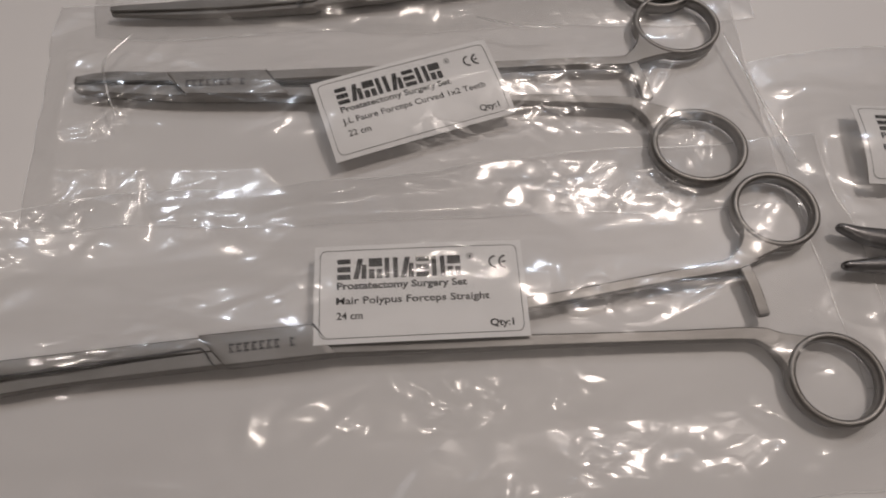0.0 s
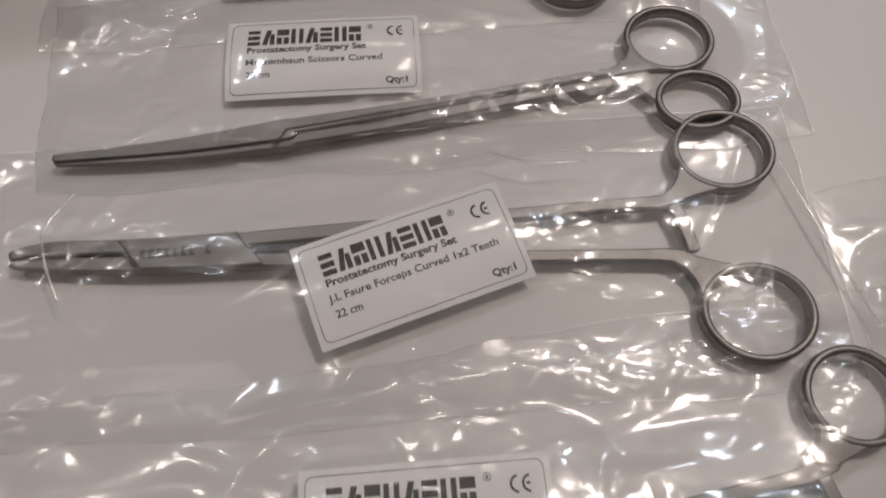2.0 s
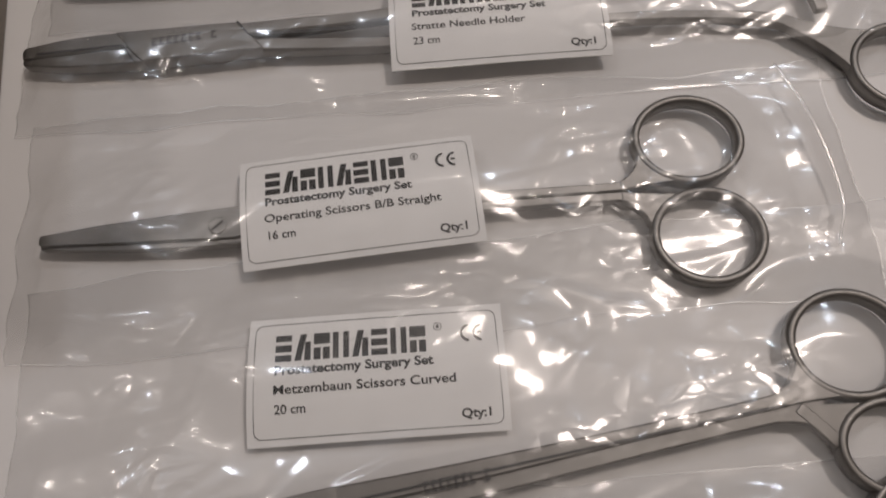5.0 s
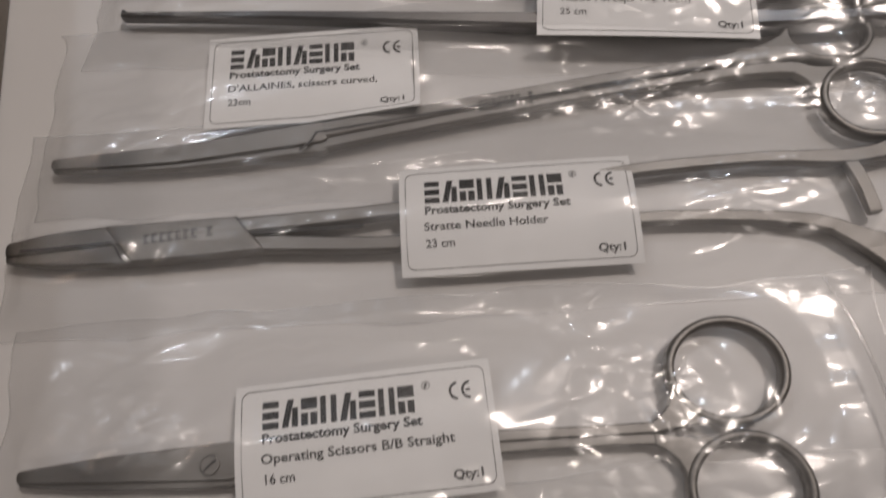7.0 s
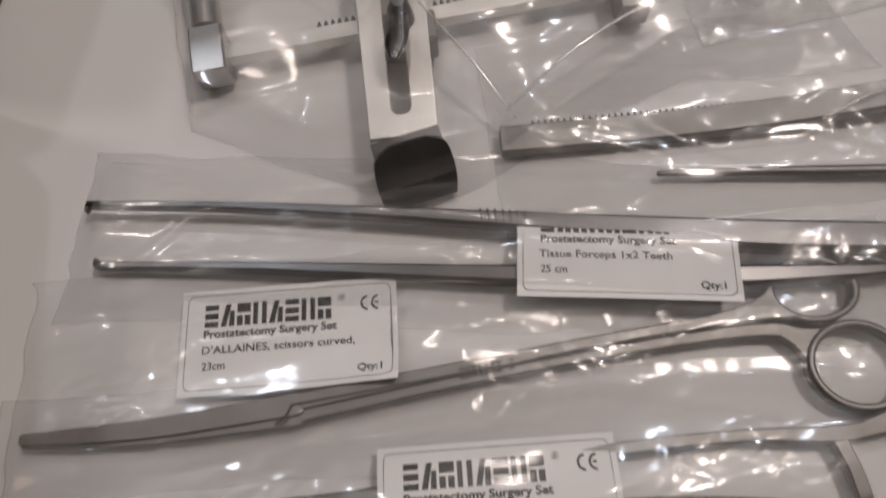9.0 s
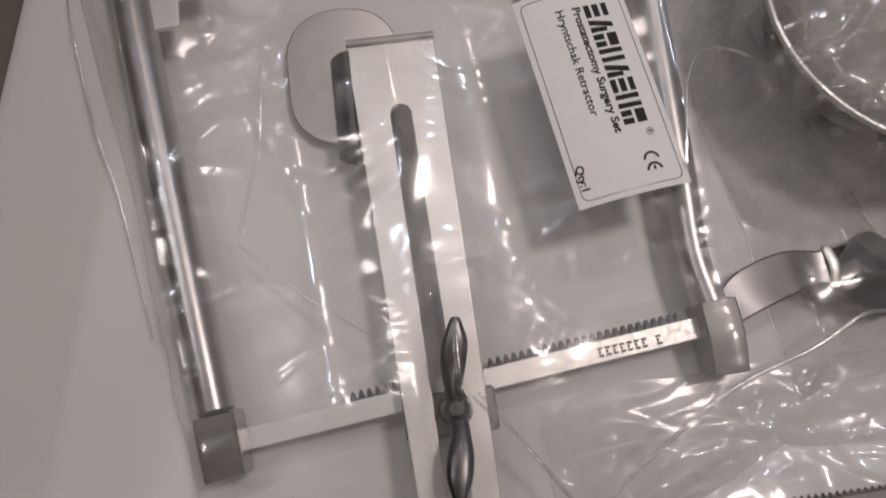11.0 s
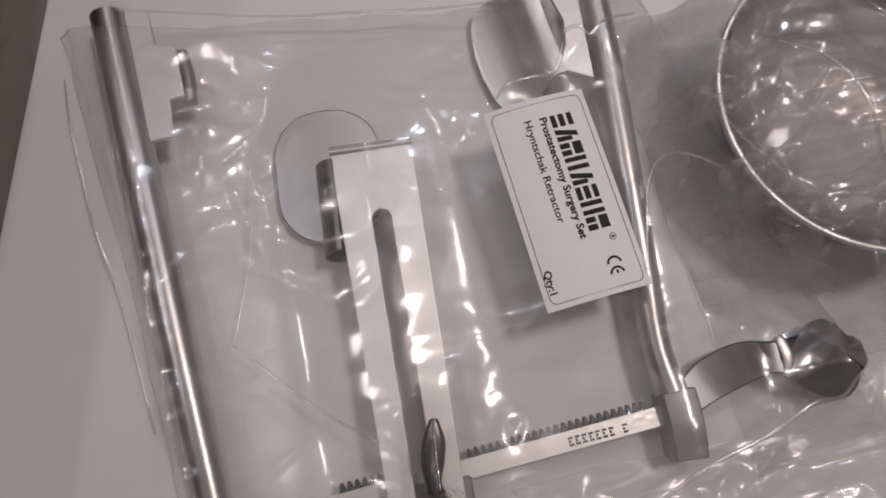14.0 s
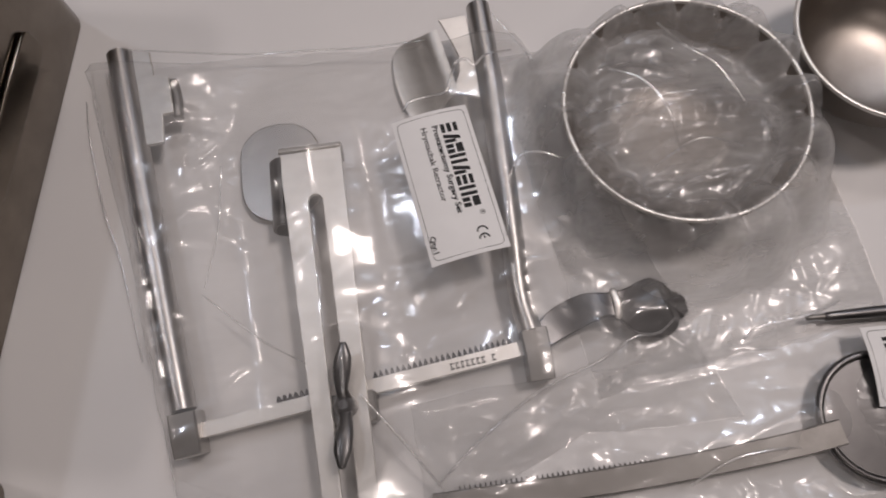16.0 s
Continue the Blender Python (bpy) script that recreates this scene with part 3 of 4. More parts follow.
instrument("needle_holder", "long satin steel needle holder with two finger rings", "forceps", (0, 218),
    [[(-107, 220.8, 4, 1.8, 1.5), (-95, 221.6, 4, 2.4, 1.8), (-75, 221.8, 4, 2.4, 2.0), (-53, 221.6, 4, 2.2, 2.0)],
     [(-107, 219.4, 3.4, 1.8, 1.5), (-95, 218.0, 3.4, 2.4, 1.8), (-75, 217.0, 3.4, 2.4, 2.0), (-53, 217.0, 3.4, 2.2, 2.0)]],
    [[(-64, 221.7, 3.9, 2.0, 1.8), (-50, 221.5, 4, 2.1, 1.9), (-16, 222.0, 4, 1.8, 1.6), (15, 224.6, 4, 1.5, 1.4), (44, 226.6, 4, 1.5, 1.4), (72, 226.6, 4, 1.5, 1.4), (90, 225.0, 4, 1.9, 1.4), (100, 225.2, 4, 1.9, 1.4), (116, 227, 4, 1.7, 1.4), (136, 234, 4, 1.7, 1.4)],
     [(-64, 217.0, 3.4, 2.0, 1.8), (-50, 217.0, 3.4, 2.1, 1.9), (-16, 213.8, 3.4, 1.8, 1.6), (15, 213.8, 3.4, 1.5, 1.4), (44, 214.2, 3.4, 1.5, 1.4), (70, 211.8, 3.4, 1.5, 1.4), (85, 208.4, 3.4, 1.8, 1.4), (93, 203, 3.4, 1.9, 1.4), (98, 197, 3.4, 1.7, 1.4)]],
    [(148, 241, 3.6, 13.5, 12.5, 0), (111, 191.5, 3.4, 13.5, 12.5, 0)],
    [[(93.5, 223.6, 4, 1.8, 1.2), (95, 217, 4, 1.7, 1.2), (95.6, 210.5, 4, 1.7, 1.0)]],
    lock=[(-80, 219.4, 4, 4.9, 2.12), (-66, 219.3, 4, 4.8, 2.12), (-50, 219.2, 4, 4.6, 2.12)], etch=(-66, 220.2, 2, 17, 6.14))

instrument("curved_long_scissors", "long curved satin steel scissors with finger rings", "scissors", (0, 248),
    [[(-99, 243.2, 4, 1.4, 0.9), (-84, 242.8, 4, 2.0, 1.2), (-65, 242.8, 4, 2.4, 1.4), (-32, 244.8, 4.2, 2.8, 1.5)],
     [(-99, 242.5, 3, 1.3, 0.9), (-84, 241.6, 3, 1.8, 1.2), (-65, 241.4, 3, 2.3, 1.4), (-32, 242.6, 3.2, 2.8, 1.5)]],
    [[(-35, 245.0, 4.2, 2.2, 1.4), (8, 249.2, 4.2, 1.8, 1.4), (40, 252.2, 4.2, 1.5, 1.4), (71, 254.4, 4.2, 1.5, 1.4), (84, 255.4, 4, 1.7, 1.4), (89, 257, 4, 1.6, 1.4)],
     [(-35, 242.2, 3.4, 2.2, 1.4), (8, 246.8, 3.4, 1.8, 1.4), (40, 249.4, 3.4, 1.5, 1.4), (71, 251.0, 3.4, 1.5, 1.4), (87, 250.6, 3.4, 1.8, 1.4), (92, 247.6, 3.4, 1.8, 1.4), (94, 244, 3.4, 1.6, 1.4)]],
    [(98, 260.0, 3.4, 11.5, 9.0, 0), (103.5, 240.0, 3.6, 12.4, 11.2, 0)], step=((-37, 240.4), (-33, 244.6), (72, 253.0), 5.72), etch=(15, 248.6, 5, 14, 5.7))

# tissue forceps: two spring legs that meet at the heel
tb = (20, 285, 0)
tissue = thing("tissue_forceps", tb, "long slender steel tissue forceps with toothed tips", "forceps", "bagged instruments")
part("leg", sweep([(-88, 305.2, 5, 0.9, 1.6), (-40, 298.5, 5, 1.2, 2.0), (28, 286.4, 5.2, 2.5, 2.4), (80, 276.6, 5.2, 4.0, 3.0), (112, 272.0, 5, 4.2, 3.0), (146, 267.6, 5, 4.2, 3.0)], 8, base=tb, flat=0.4), STEEL_DARK, tissue)
part("leg", sweep([(-85, 287.4, 3.6, 0.9, 1.6), (-40, 281.6, 3.8, 1.3, 2.0), (28, 271.6, 4, 2.6, 2.4), (75, 265.6, 4.4, 3.0, 3.0), (104, 263.4, 4.4, 2.0, 2.8), (126, 262.2, 4.6, 0.9, 2.0)], 8, base=tb, flat=0.4), STEEL_DARK, tissue)
part("tooth", sweep([(-88.3, 305.4, 5, 0.8, 1.5), (-88.5, 303.4, 5, 0.6, 1.0)], 3, base=tb), STEEL_DARK, tissue)
part("tooth", sweep([(-85.3, 287.4, 3.6, 0.8, 1.5), (-85.5, 289.2, 3.6, 0.6, 1.0)], 3, base=tb), STEEL_DARK, tissue)
part("heel", sweep([(146, 267.6, 5, 4.2, 3.0), (152, 266.8, 5, 3.4, 2.8)], 4, base=tb, square=4), STEEL_DARK, tissue)
for k in range(7):
    x = 18 + k * 1.9
    part("grip_ridge", sweep([(x, 288.9 - (x - 18) * 0.18 + 1.4, 7.4, 0.35, 0.3), (x, 288.9 - (x - 18) * 0.18 - 1.6, 7.4, 0.35, 0.3)], 2, base=tb, sides=6), STEEL_DARK, tissue)


# ---- frame retractor ----
def poly_plate(pts, z0, thick, bevel, base):
    return flat_mesh([pts], z0, thick, bevel, base)


rb = (0, 400, 0)
retractor = thing("frame_retractor", rb, "satin steel frame retractor with toothed rack and slotted blade", "retractor", "bagged instruments")
arm = part("arm", sweep([(-75.5, 505, 9, 5.4, 5.4), (-71, 470, 9, 5.3, 5.3), (-63, 410, 9, 5.0, 5.0), (-55.5, 357, 9, 4.6, 4.6)], 8, base=rb, square=2.0, sides=24, cap=0.06), STEEL_ROD, retractor, "round satin steel side arm")
part("foot", sweep([(-55.2, 356, 8, 4.9, 5.4), (-54.6, 349, 7.5, 5.0, 5.4), (-53.9, 341.5, 6.8, 4.9, 5.2)], 6, base=rb, flat=0.12, cap=0.05), STEEL_MID, retractor, "square arm foot")
part("arm", sweep([(73.2, 502, 11, 4.8, 4.8), (72.4, 465, 11, 4.8, 4.8), (69.6, 405, 10, 4.4, 4.4), (68.2, 380, 9.5, 4.0, 4.0), (69.5, 366, 9, 4.4, 4.8)], 8, base=rb, square=2.0, sides=24, cap=0.06), STEEL_ROD, retractor, "round satin steel side arm")
part("foot", sweep([(70.2, 366, 8, 4.8, 5.4), (70.6, 357, 7.5, 4.8, 5.4), (70.4, 348.5, 6.5, 4.6, 5.0)], 6, base=rb, flat=0.12, cap=0.05), STEEL, retractor, "square arm foot")

# toothed rack
ra, rz_ = np.array((-50.0, 350.2)), np.array((66.5, 361.2))
along = (rz_ - ra) / np.linalg.norm(rz_ - ra)
across = np.array((-along[1], along[0]))
length = np.linalg.norm(rz_ - ra)
outline = [ra - across * 3.5, rz_ - across * 3.5, rz_ + across * 1.7, ra + across * 1.7]
rack = part("rack", poly_plate([tuple(p) for p in outline], 5.0, 4.0, 0.12, rb), STEEL_BRIGHT, retractor, "toothed steel rack bar", angle=25)
pitch = 2.05
tooth_bm = bmesh.new()
tri = [(-pitch * 0.5, 0.0), (pitch * 0.5, 0.0), (0.16, 2.5), (-0.16, 2.5)]
low, high = ([tooth_bm.verts.new(V(x, y, z)) for x, y in tri] for z in (0, 2.9))
tooth_bm.faces.new(high)
tooth_bm.faces.new(low[::-1])
for k in range(4):
    tooth_bm.faces.new((low[k], low[(k + 1) % 4], high[(k + 1) % 4], high[k]))
tooth_mesh = bpy.data.meshes.new("rack_tooth")
tooth_bm.to_mesh(tooth_mesh)
tooth_bm.free()
# Shade between the teeth comes from this dark base colour.
tooth_mesh.materials.append(STEEL_TOOTH_SHADE)
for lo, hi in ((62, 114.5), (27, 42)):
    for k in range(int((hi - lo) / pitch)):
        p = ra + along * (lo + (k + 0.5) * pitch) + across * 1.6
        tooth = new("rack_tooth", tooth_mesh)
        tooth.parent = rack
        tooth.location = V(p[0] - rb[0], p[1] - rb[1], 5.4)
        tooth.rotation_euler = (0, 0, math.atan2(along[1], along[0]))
etched_mark(retractor, tuple(ra + along * 98 - across * 1.3), 4, 17, 9.03, rb)

# slotted centre blade, with both ends turned down
def across_plate(s):
    """Centre line of the plate from its far end (0) to its near end (1)."""
    return np.array((lerp(-1.3, 0.1, s), lerp(446.5, 310.5, s)))


hw = 11.9
outer = [tuple(across_plate(0) + (-hw, 0)), tuple(across_plate(0) + (hw, 0)), tuple(across_plate(1) + (9.1, 0)), tuple(across_plate(1) + (-9.1, 0))]


def slot_outline(s0, s1, r, n=8):
    a, b = across_plate(s0), across_plate(s1)
    pts = [tuple(a + r * np.array((math.cos(radians(180 - 180 * k / n)), math.sin(radians(180 - 180 * k / n))))) for k in range(n + 1)]
    pts += [tuple(b + r * np.array((math.cos(radians(-180 * k / n)), math.sin(radians(-180 * k / n))))) for k in range(n + 1)]
    return pts


plate = part("slotted_blade", flat_mesh([outer, slot_outline(0.153, 0.93, 2.7)], 13.0, 1.8, 0.25, rb), STEEL_BRIGHT, retractor, "bright satin slotted blade")


def turned_end(c, direction, hw0, profile, thick):
    """A plate that curls along a profile of (distance, z, half width) from c."""
    d = np.array(direction) / np.linalg.norm(direction)
    s = np.array((-d[1], d[0]))
    rows = spline(profile, 6)
    bm = bmesh.new()
    grid = []
    cols = 9
    for i, r in enumerate(rows):
        nxt, prv = rows[min(i + 1, len(rows) - 1)], rows[max(i - 1, 0)]
        t = np.array((nxt[0] - prv[0], nxt[1] - prv[1]))
        t /= np.linalg.norm(t)
        nrm = np.array((t[1], -t[0]))
        line = []
        for side in (0, 1):
            for k in range(cols):
                u = -1 + 2 * k / (cols - 1)
                off = r[0] - nrm[0] * thick * side
                z = r[1] - nrm[1] * thick * side
                p = np.array(c) + d * off + s * u * r[2]
                line.append(bm.verts.new(V(p[0] - rb[0], p[1] - rb[1], z)))
        grid.append(line)
    for a, b in zip(grid, grid[1:]):
        for k in range(cols - 1):
            bm.faces.new((a[k], a[k + 1], b[k + 1], b[k]))
            bm.faces.new((a[cols + k], b[cols + k], b[cols + k + 1], a[cols + k + 1]))
        bm.faces.new((a[0], b[0], b[cols], a[cols]))
        bm.faces.new((a[cols - 1], a[2 * cols - 1], b[2 * cols - 1], b[cols - 1]))
    for g in (grid[0], grid[-1]):
        for k in range(cols - 1):
            bm.faces.new((g[k], g[cols + k], g[cols + k + 1], g[k + 1]))
    return bm


# The dim reflection on this hooked end is put into its dark base colour.
part("turned_end", turned_end(across_plate(1), (0.22, -1), 9, [(0, 14.8, 9.3), (4, 13.6, 9.4), (9, 9, 9.6), (12.5, 3.8, 9.8), (13.6, 2.0, 10), (13.0, 4.0, 10.4), (11.2, 8, 10.8), (8.8, 13, 10.6), (6.2, 17, 9.4), (4.8, 19.2, 5.0)], 1.2), STEEL_DARK, retractor, "polished hooked end of the blade, dim reflection in its colour")
part("turned_end", turned_end(across_plate(0), (0.02, 1), 11, [(0, 14.8, 11.9), (0.8, 14.6, 11.9), (1.5, 13.6, 11.9), (1.6, 11, 12), (0.8, 8, 12), (-2, 5.4, 12)], 1.2), STEEL_BRIGHT, retractor, "down-turned end of the blade")
part("under_blade", flat_mesh([rounded(-31, 424, 1, 466, 14)], 2.6, 1.2, 0.4, rb), STEEL_ROD, retractor, "rounded lower blade under the plate")
# Steel of the bright blade, with the shade of its side in the colour.
part("turned_side", turned_end((-12.6, 432), (-1, 0.02), 13, [(0, 14.2, 13.5), (2.2, 13.4, 13.5), (4.4, 10.6, 13.6), (4.8, 7.4, 14), (2.6, 5.0, 14.5), (-1, 3.9, 14.5)], 1.1), STEEL_DARK, retractor, "rolled side of the blade, shade put into its dark colour")
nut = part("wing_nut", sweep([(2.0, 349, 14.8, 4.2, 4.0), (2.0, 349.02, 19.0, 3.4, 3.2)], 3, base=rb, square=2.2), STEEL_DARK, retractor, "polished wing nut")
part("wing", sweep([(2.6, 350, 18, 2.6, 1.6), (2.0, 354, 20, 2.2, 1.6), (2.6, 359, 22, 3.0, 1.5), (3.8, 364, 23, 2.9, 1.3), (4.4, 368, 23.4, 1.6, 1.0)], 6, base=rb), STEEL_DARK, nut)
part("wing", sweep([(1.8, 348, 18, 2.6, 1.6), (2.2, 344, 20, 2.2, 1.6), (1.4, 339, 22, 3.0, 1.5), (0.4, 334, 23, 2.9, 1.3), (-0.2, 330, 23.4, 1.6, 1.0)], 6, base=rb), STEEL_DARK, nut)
part("clamp_block", box_bm(*(V(-10.5, -57, 3.0)), *(V(12.0, -46.4, 12.8)), 0.0006), STEEL, retractor, "clamp block riding on the rack")

# hook plates at the far ends of the arms
part("hook_plate", poly_plate([(-68.5, 502), (-61.5, 501), (-60, 489.8), (-54.2, 488), (-52.8, 472), (-57, 471.6), (-57, 459.6), (-63.5, 459.2)], 13, 1.6, 0.2, rb), STEEL_BRIGHT, retractor, "bright stepped hook plate")
part("rolled_lip", sweep([(-53.6, 488.2, 10.4, 1.9, 2.2), (-52.4, 480, 10.0, 2.0, 2.4), (-52.2, 471.8, 10.0, 1.9, 2.2)], 5, base=rb, square=2.4, cap=0.1), STEEL, retractor)
part("hook_plate", poly_plate([(56, 495.5), (67.5, 495.5), (66.6, 458), (57, 462.5), (60.5, 470), (61.5, 478), (58.8, 487)], 14, 1.6, 0.2, rb), STEEL_BRIGHT, retractor, "bright stepped hook plate")
part("side_blade", turned_end((57, 476), (-1, -0.15), 16, [(0, 14.6, 15), (3, 14, 15), (6, 11.5, 16), (9, 8, 18), (13, 5, 19), (17, 3, 18), (20, 2, 12), (21.5, 1.8, 4)], 1.4), STEEL_BRIGHT, retractor, "curved satin side blade")
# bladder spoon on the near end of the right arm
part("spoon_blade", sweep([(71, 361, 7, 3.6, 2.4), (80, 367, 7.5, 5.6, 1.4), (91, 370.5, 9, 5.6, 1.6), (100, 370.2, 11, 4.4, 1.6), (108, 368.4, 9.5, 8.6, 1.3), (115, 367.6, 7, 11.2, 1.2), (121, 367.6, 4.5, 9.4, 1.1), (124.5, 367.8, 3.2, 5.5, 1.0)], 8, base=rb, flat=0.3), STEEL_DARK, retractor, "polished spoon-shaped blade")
part("spoon_ridge", sweep([(101.0, 374.6, 12.4, 1.4, 0.7), (101.5, 370.2, 13.0, 1.6, 0.8), (101.0, 366.0, 12.4, 1.4, 0.7)], 4, base=rb), STEEL_BRIGHT, retractor, "bright ridge across the spoon neck")

# ---- long-handled disc retractor and slender probe ----
hb = (95, 315, 0)
disc_tool = thing("disc_retractor", hb, "long flat steel handle with a round disc blade", "retractor", "bagged instruments")
part("handle", sweep([(26.5, 312.2, 3.2, 4.2, 2.0), (72, 311.4, 3.2, 4.2, 2.0), (110, 311.6, 4.4, 4.2, 1.8), (150, 313.4, 6.8, 4.2, 1.6), (168, 315.2, 8.2, 4.2, 1.4)], 8, base=hb, flat=0.2, cap=0.02), STEEL, disc_tool, angle=30)
for k in range(44):
    x = 36 + k * 1.8
    part("grip_tooth", sweep([(x, 315.9 - (x - 34) * 0.02, 4.3, 0.45, 0.6), (x, 317.4 - (x - 34) * 0.02, 4.0, 0.25, 0.5)], 1, base=hb, sides=6), STEEL_DARK, disc_tool)
part("disc_blade", sweep(loop_rows(184, 318, 7, 21.5, 21.5, 1.4, 1.4), 2, True, base=hb), STEEL_DARK, disc_tool)
me = flat_mesh([[(184 + 21.5 * math.cos(k * math.pi / 24), 318 + 21.5 * math.sin(k * math.pi / 24)) for k in range(48)]], 6.2, 0.9, 0.2, hb)
part("disc_plate", me, STEEL_DARK, disc_tool)

pb = (110, 294, 0)
probe = thing("slender_probe", pb, "slender dark steel probe in a clear bag", "probe", "bagged instruments")
part("shaft", sweep([(68, 297.3, 3, 0.8, 0.9), (95, 294.8, 3, 1.2, 1.3), (120, 292, 3, 1.5, 1.6), (170, 287, 3, 1.9, 1.9)], 6, base=pb), STEEL, probe)

ob = (200, 353, 0)
rod = thing("steel_rod_tool", ob, "blue-grey polished steel rod handle in a clear bag", "instrument", "bagged instruments")
part("shaft", sweep([(177, 355, 5, 1.6, 1.6), (200, 353.6, 5, 2.2, 2.2), (240, 351, 5, 2.4, 2.4)], 6, base=ob), STEEL_DARK, rod)
part("tip", sweep([(170, 355.6, 5, 0.8, 0.8), (178, 355, 5, 1.2, 1.2)], 4, base=ob), STEEL, rod)
printed_label(("", "", 0.45), (211, 333), -4.0, 12.0, "white printed label card beside the disc blade")

# ---- neighbour bag with clamp, at the near right ----
cb = (135, 10, 0)
clamp = thing("curved_clamp", cb, "blue-grey steel curved clamp tips in a neighbouring bag", "forceps", "bagged instruments")
part("jaw", sweep([(115, 13, 4, 1.2, 1.6), (122, 10, 4, 2.4, 2.0), (135, 7.5, 4, 3.2, 2.2), (165, 5, 4, 3.4, 2.2), (200, 2, 4, 3, 2)], 6, base=cb, square=3), STEEL_DARK, clamp)
part("jaw", sweep([(113, 1.5, 4, 1.2, 1.6), (122, 1.0, 4, 2.2, 2.0), (135, 0.5, 4, 2.8, 2.2), (165, -1, 4, 3.0, 2.2), (200, -3, 4, 3, 2)], 6, base=cb, square=3), STEEL_DARK, clamp)
printed_label(("Rochester", "Curved", 0.26), (156.5, 37.0), -6.0, 7.0, "white printed label card in the neighbouring bag")

# ---- steel box ----
sb = (-168, 470, 0)
steel_box = thing("steel_box", sb, "closed rectangular stainless steel instrument box", "box")
steel_box.rotation_euler = (0, 0, radians(-12.0))


def rounded_prism(x0, y0, x1, y1, z0, z1, r):
    return flat_mesh([rounded(x0, y0, x1, y1, r, 6)], z0, z1 - z0, 0.8)


part("body", rounded_prism(-60, -98, 58, 80, 0, 72, 9), STEEL_BOX, steel_box)
part("lid", rounded_prism(-61.5, -99.5, 59.5, 81.5, 72.4, 95, 10), STEEL_BOX, steel_box)


handle_me = flat_mesh([rounded(-20, 22, 48, 36, 5)], 0, 2.2, 0.8)
handle_me.transform(Matrix.Translation(V(58.2, 0, 0)) @ Matrix(((0, 0, 1, 0), (1, 0, 0, 0), (0, 1, 0, 0), (0, 0, 0, 1))))
part("handle", handle_me, STEEL_BOX, steel_box)

nb = (-177, 268, 0)
near_box = thing("steel_box", nb, "long closed stainless steel instrument box beside the bags", "box")
near_box.rotation_euler = (0, 0, radians(3.2))
part("body", rounded_prism(-60, -95, 58, 74, 0, 56, 6), STEEL_BOX, near_box)
part("lid", rounded_prism(-61, -96, 58.6, 75, 56.4, 74, 6.5), STEEL_BOX, near_box)


# ---- steel basins ----
def basin(at, r, h, label):
    ob = thing("steel_basin", (*at, 0), label, "basin", "round basins")
    prof = [(0, 0.0), (r * 0.30, 0.3), (r * 0.52, 1.6), (r * 0.70, 5.0), (r * 0.84, h * 0.42), (r * 0.94, h * 0.85), (r, h), (r + 1.2, h - 0.4), (r + 1.0, h - 1.2)]
    bm = bmesh.new()
    n = 48
    rows = []
    inner = [(q[0], q[1] + 0.9) for q in prof[:6]] + prof[6:9]
    outerp = [(q[0] + 0.6, q[1]) for q in reversed(prof[1:6])]
    for rad, z in inner[1:] + outerp:
        rows.append([bm.verts.new(V(rad * math.cos(2 * math.pi * k / n), rad * math.sin(2 * math.pi * k / n), z)) for k in range(n)])
    for a, b in zip(rows, rows[1:]):
        for k in range(n):
            bm.faces.new((a[k], a[(k + 1) % n], b[(k + 1) % n], b[k]))
    bm.faces.new(rows[0])
    bm.faces.new(rows[-1])
    part("bowl", bm, STEEL_BOWL, ob)
    part("rim", sweep(loop_rows(0, 0, h, r + 0.3, r + 0.3, 0.9, 0.9, 0, 32), 2, True), STEEL_BRIGHT, ob, "bright rolled rim")
    return ob


basin((138, 434.5), 44, 30, "round stainless steel basin with crumpled film inside")
basin((222.5, 452), 36.5, 30, "smaller round stainless steel basin")


# ---- clear bags ----
def hashed(i, j, seed):
    """Two even random fields on whole numbers."""
    n = (i.astype(np.int64) * 73856093) ^ (j.astype(np.int64) * 19349663) ^ int(seed * 83492791)
    out = []
    for k in (1, 2):
        v = (n * (2654435761 + 40503 * k) + 1013904223 * k) & 0xFFFFFFFF
        v = ((v ^ (v >> 15)) * 2246822519) & 0xFFFFFFFF
        v = ((v ^ (v >> 13)) * 3266489917) & 0xFFFFFFFF
        out.append((v ^ (v >> 16)) / 4294967295.0)
    return out


def smooth_field(x, y, seed):
    """Soft noise from -1 to 1."""
    i, j = np.floor(x), np.floor(y)
    u, v = x - i, y - j
    u, v = u * u * (3 - 2 * u), v * v * (3 - 2 * v)
    a, b, c, d = (hashed(i + p, j + q, seed)[0] for p, q in ((0, 0), (1, 0), (0, 1), (1, 1)))
    return 2 * ((a * (1 - u) + b * u) * (1 - v) + (c * (1 - u) + d * u) * v) - 1


def facets(x, y, cell, stretch, turn, seed):
    """Tilted flat facets that meet in sharp folds; about as high as one cell at a slope of one."""
    ca, sa = math.cos(radians(turn)), math.sin(radians(turn))
    px, py = (x * ca + y * sa) / cell / stretch, (y * ca - x * sa) / cell
    i, j = np.floor(px), np.floor(py)
    first, second = np.full(x.shape, 9.0), np.full(x.shape, 9.0)
    tilt = np.zeros(x.shape)
    for p in (-1, 0, 1):
        for q in (-1, 0, 1):
            hx, hy = hashed(i + p, j + q, seed)
            tx, ty = hashed(i + p, j + q, seed + 31)
            dx, dy = px - (i + p + hx), py - (j + q + hy)
            d = np.hypot(dx, dy)
            lean = (tx - 0.5) * 2.6 + (ty - 0.5) * dy * 2 + (tx + ty - 1) * dx * 2
            near = d < first
            second = np.where(near, first, np.minimum(second, d))
            tilt = np.where(near, lean, tilt)
            first = np.where(near, d, first)
    return cell * (second - first) * tilt


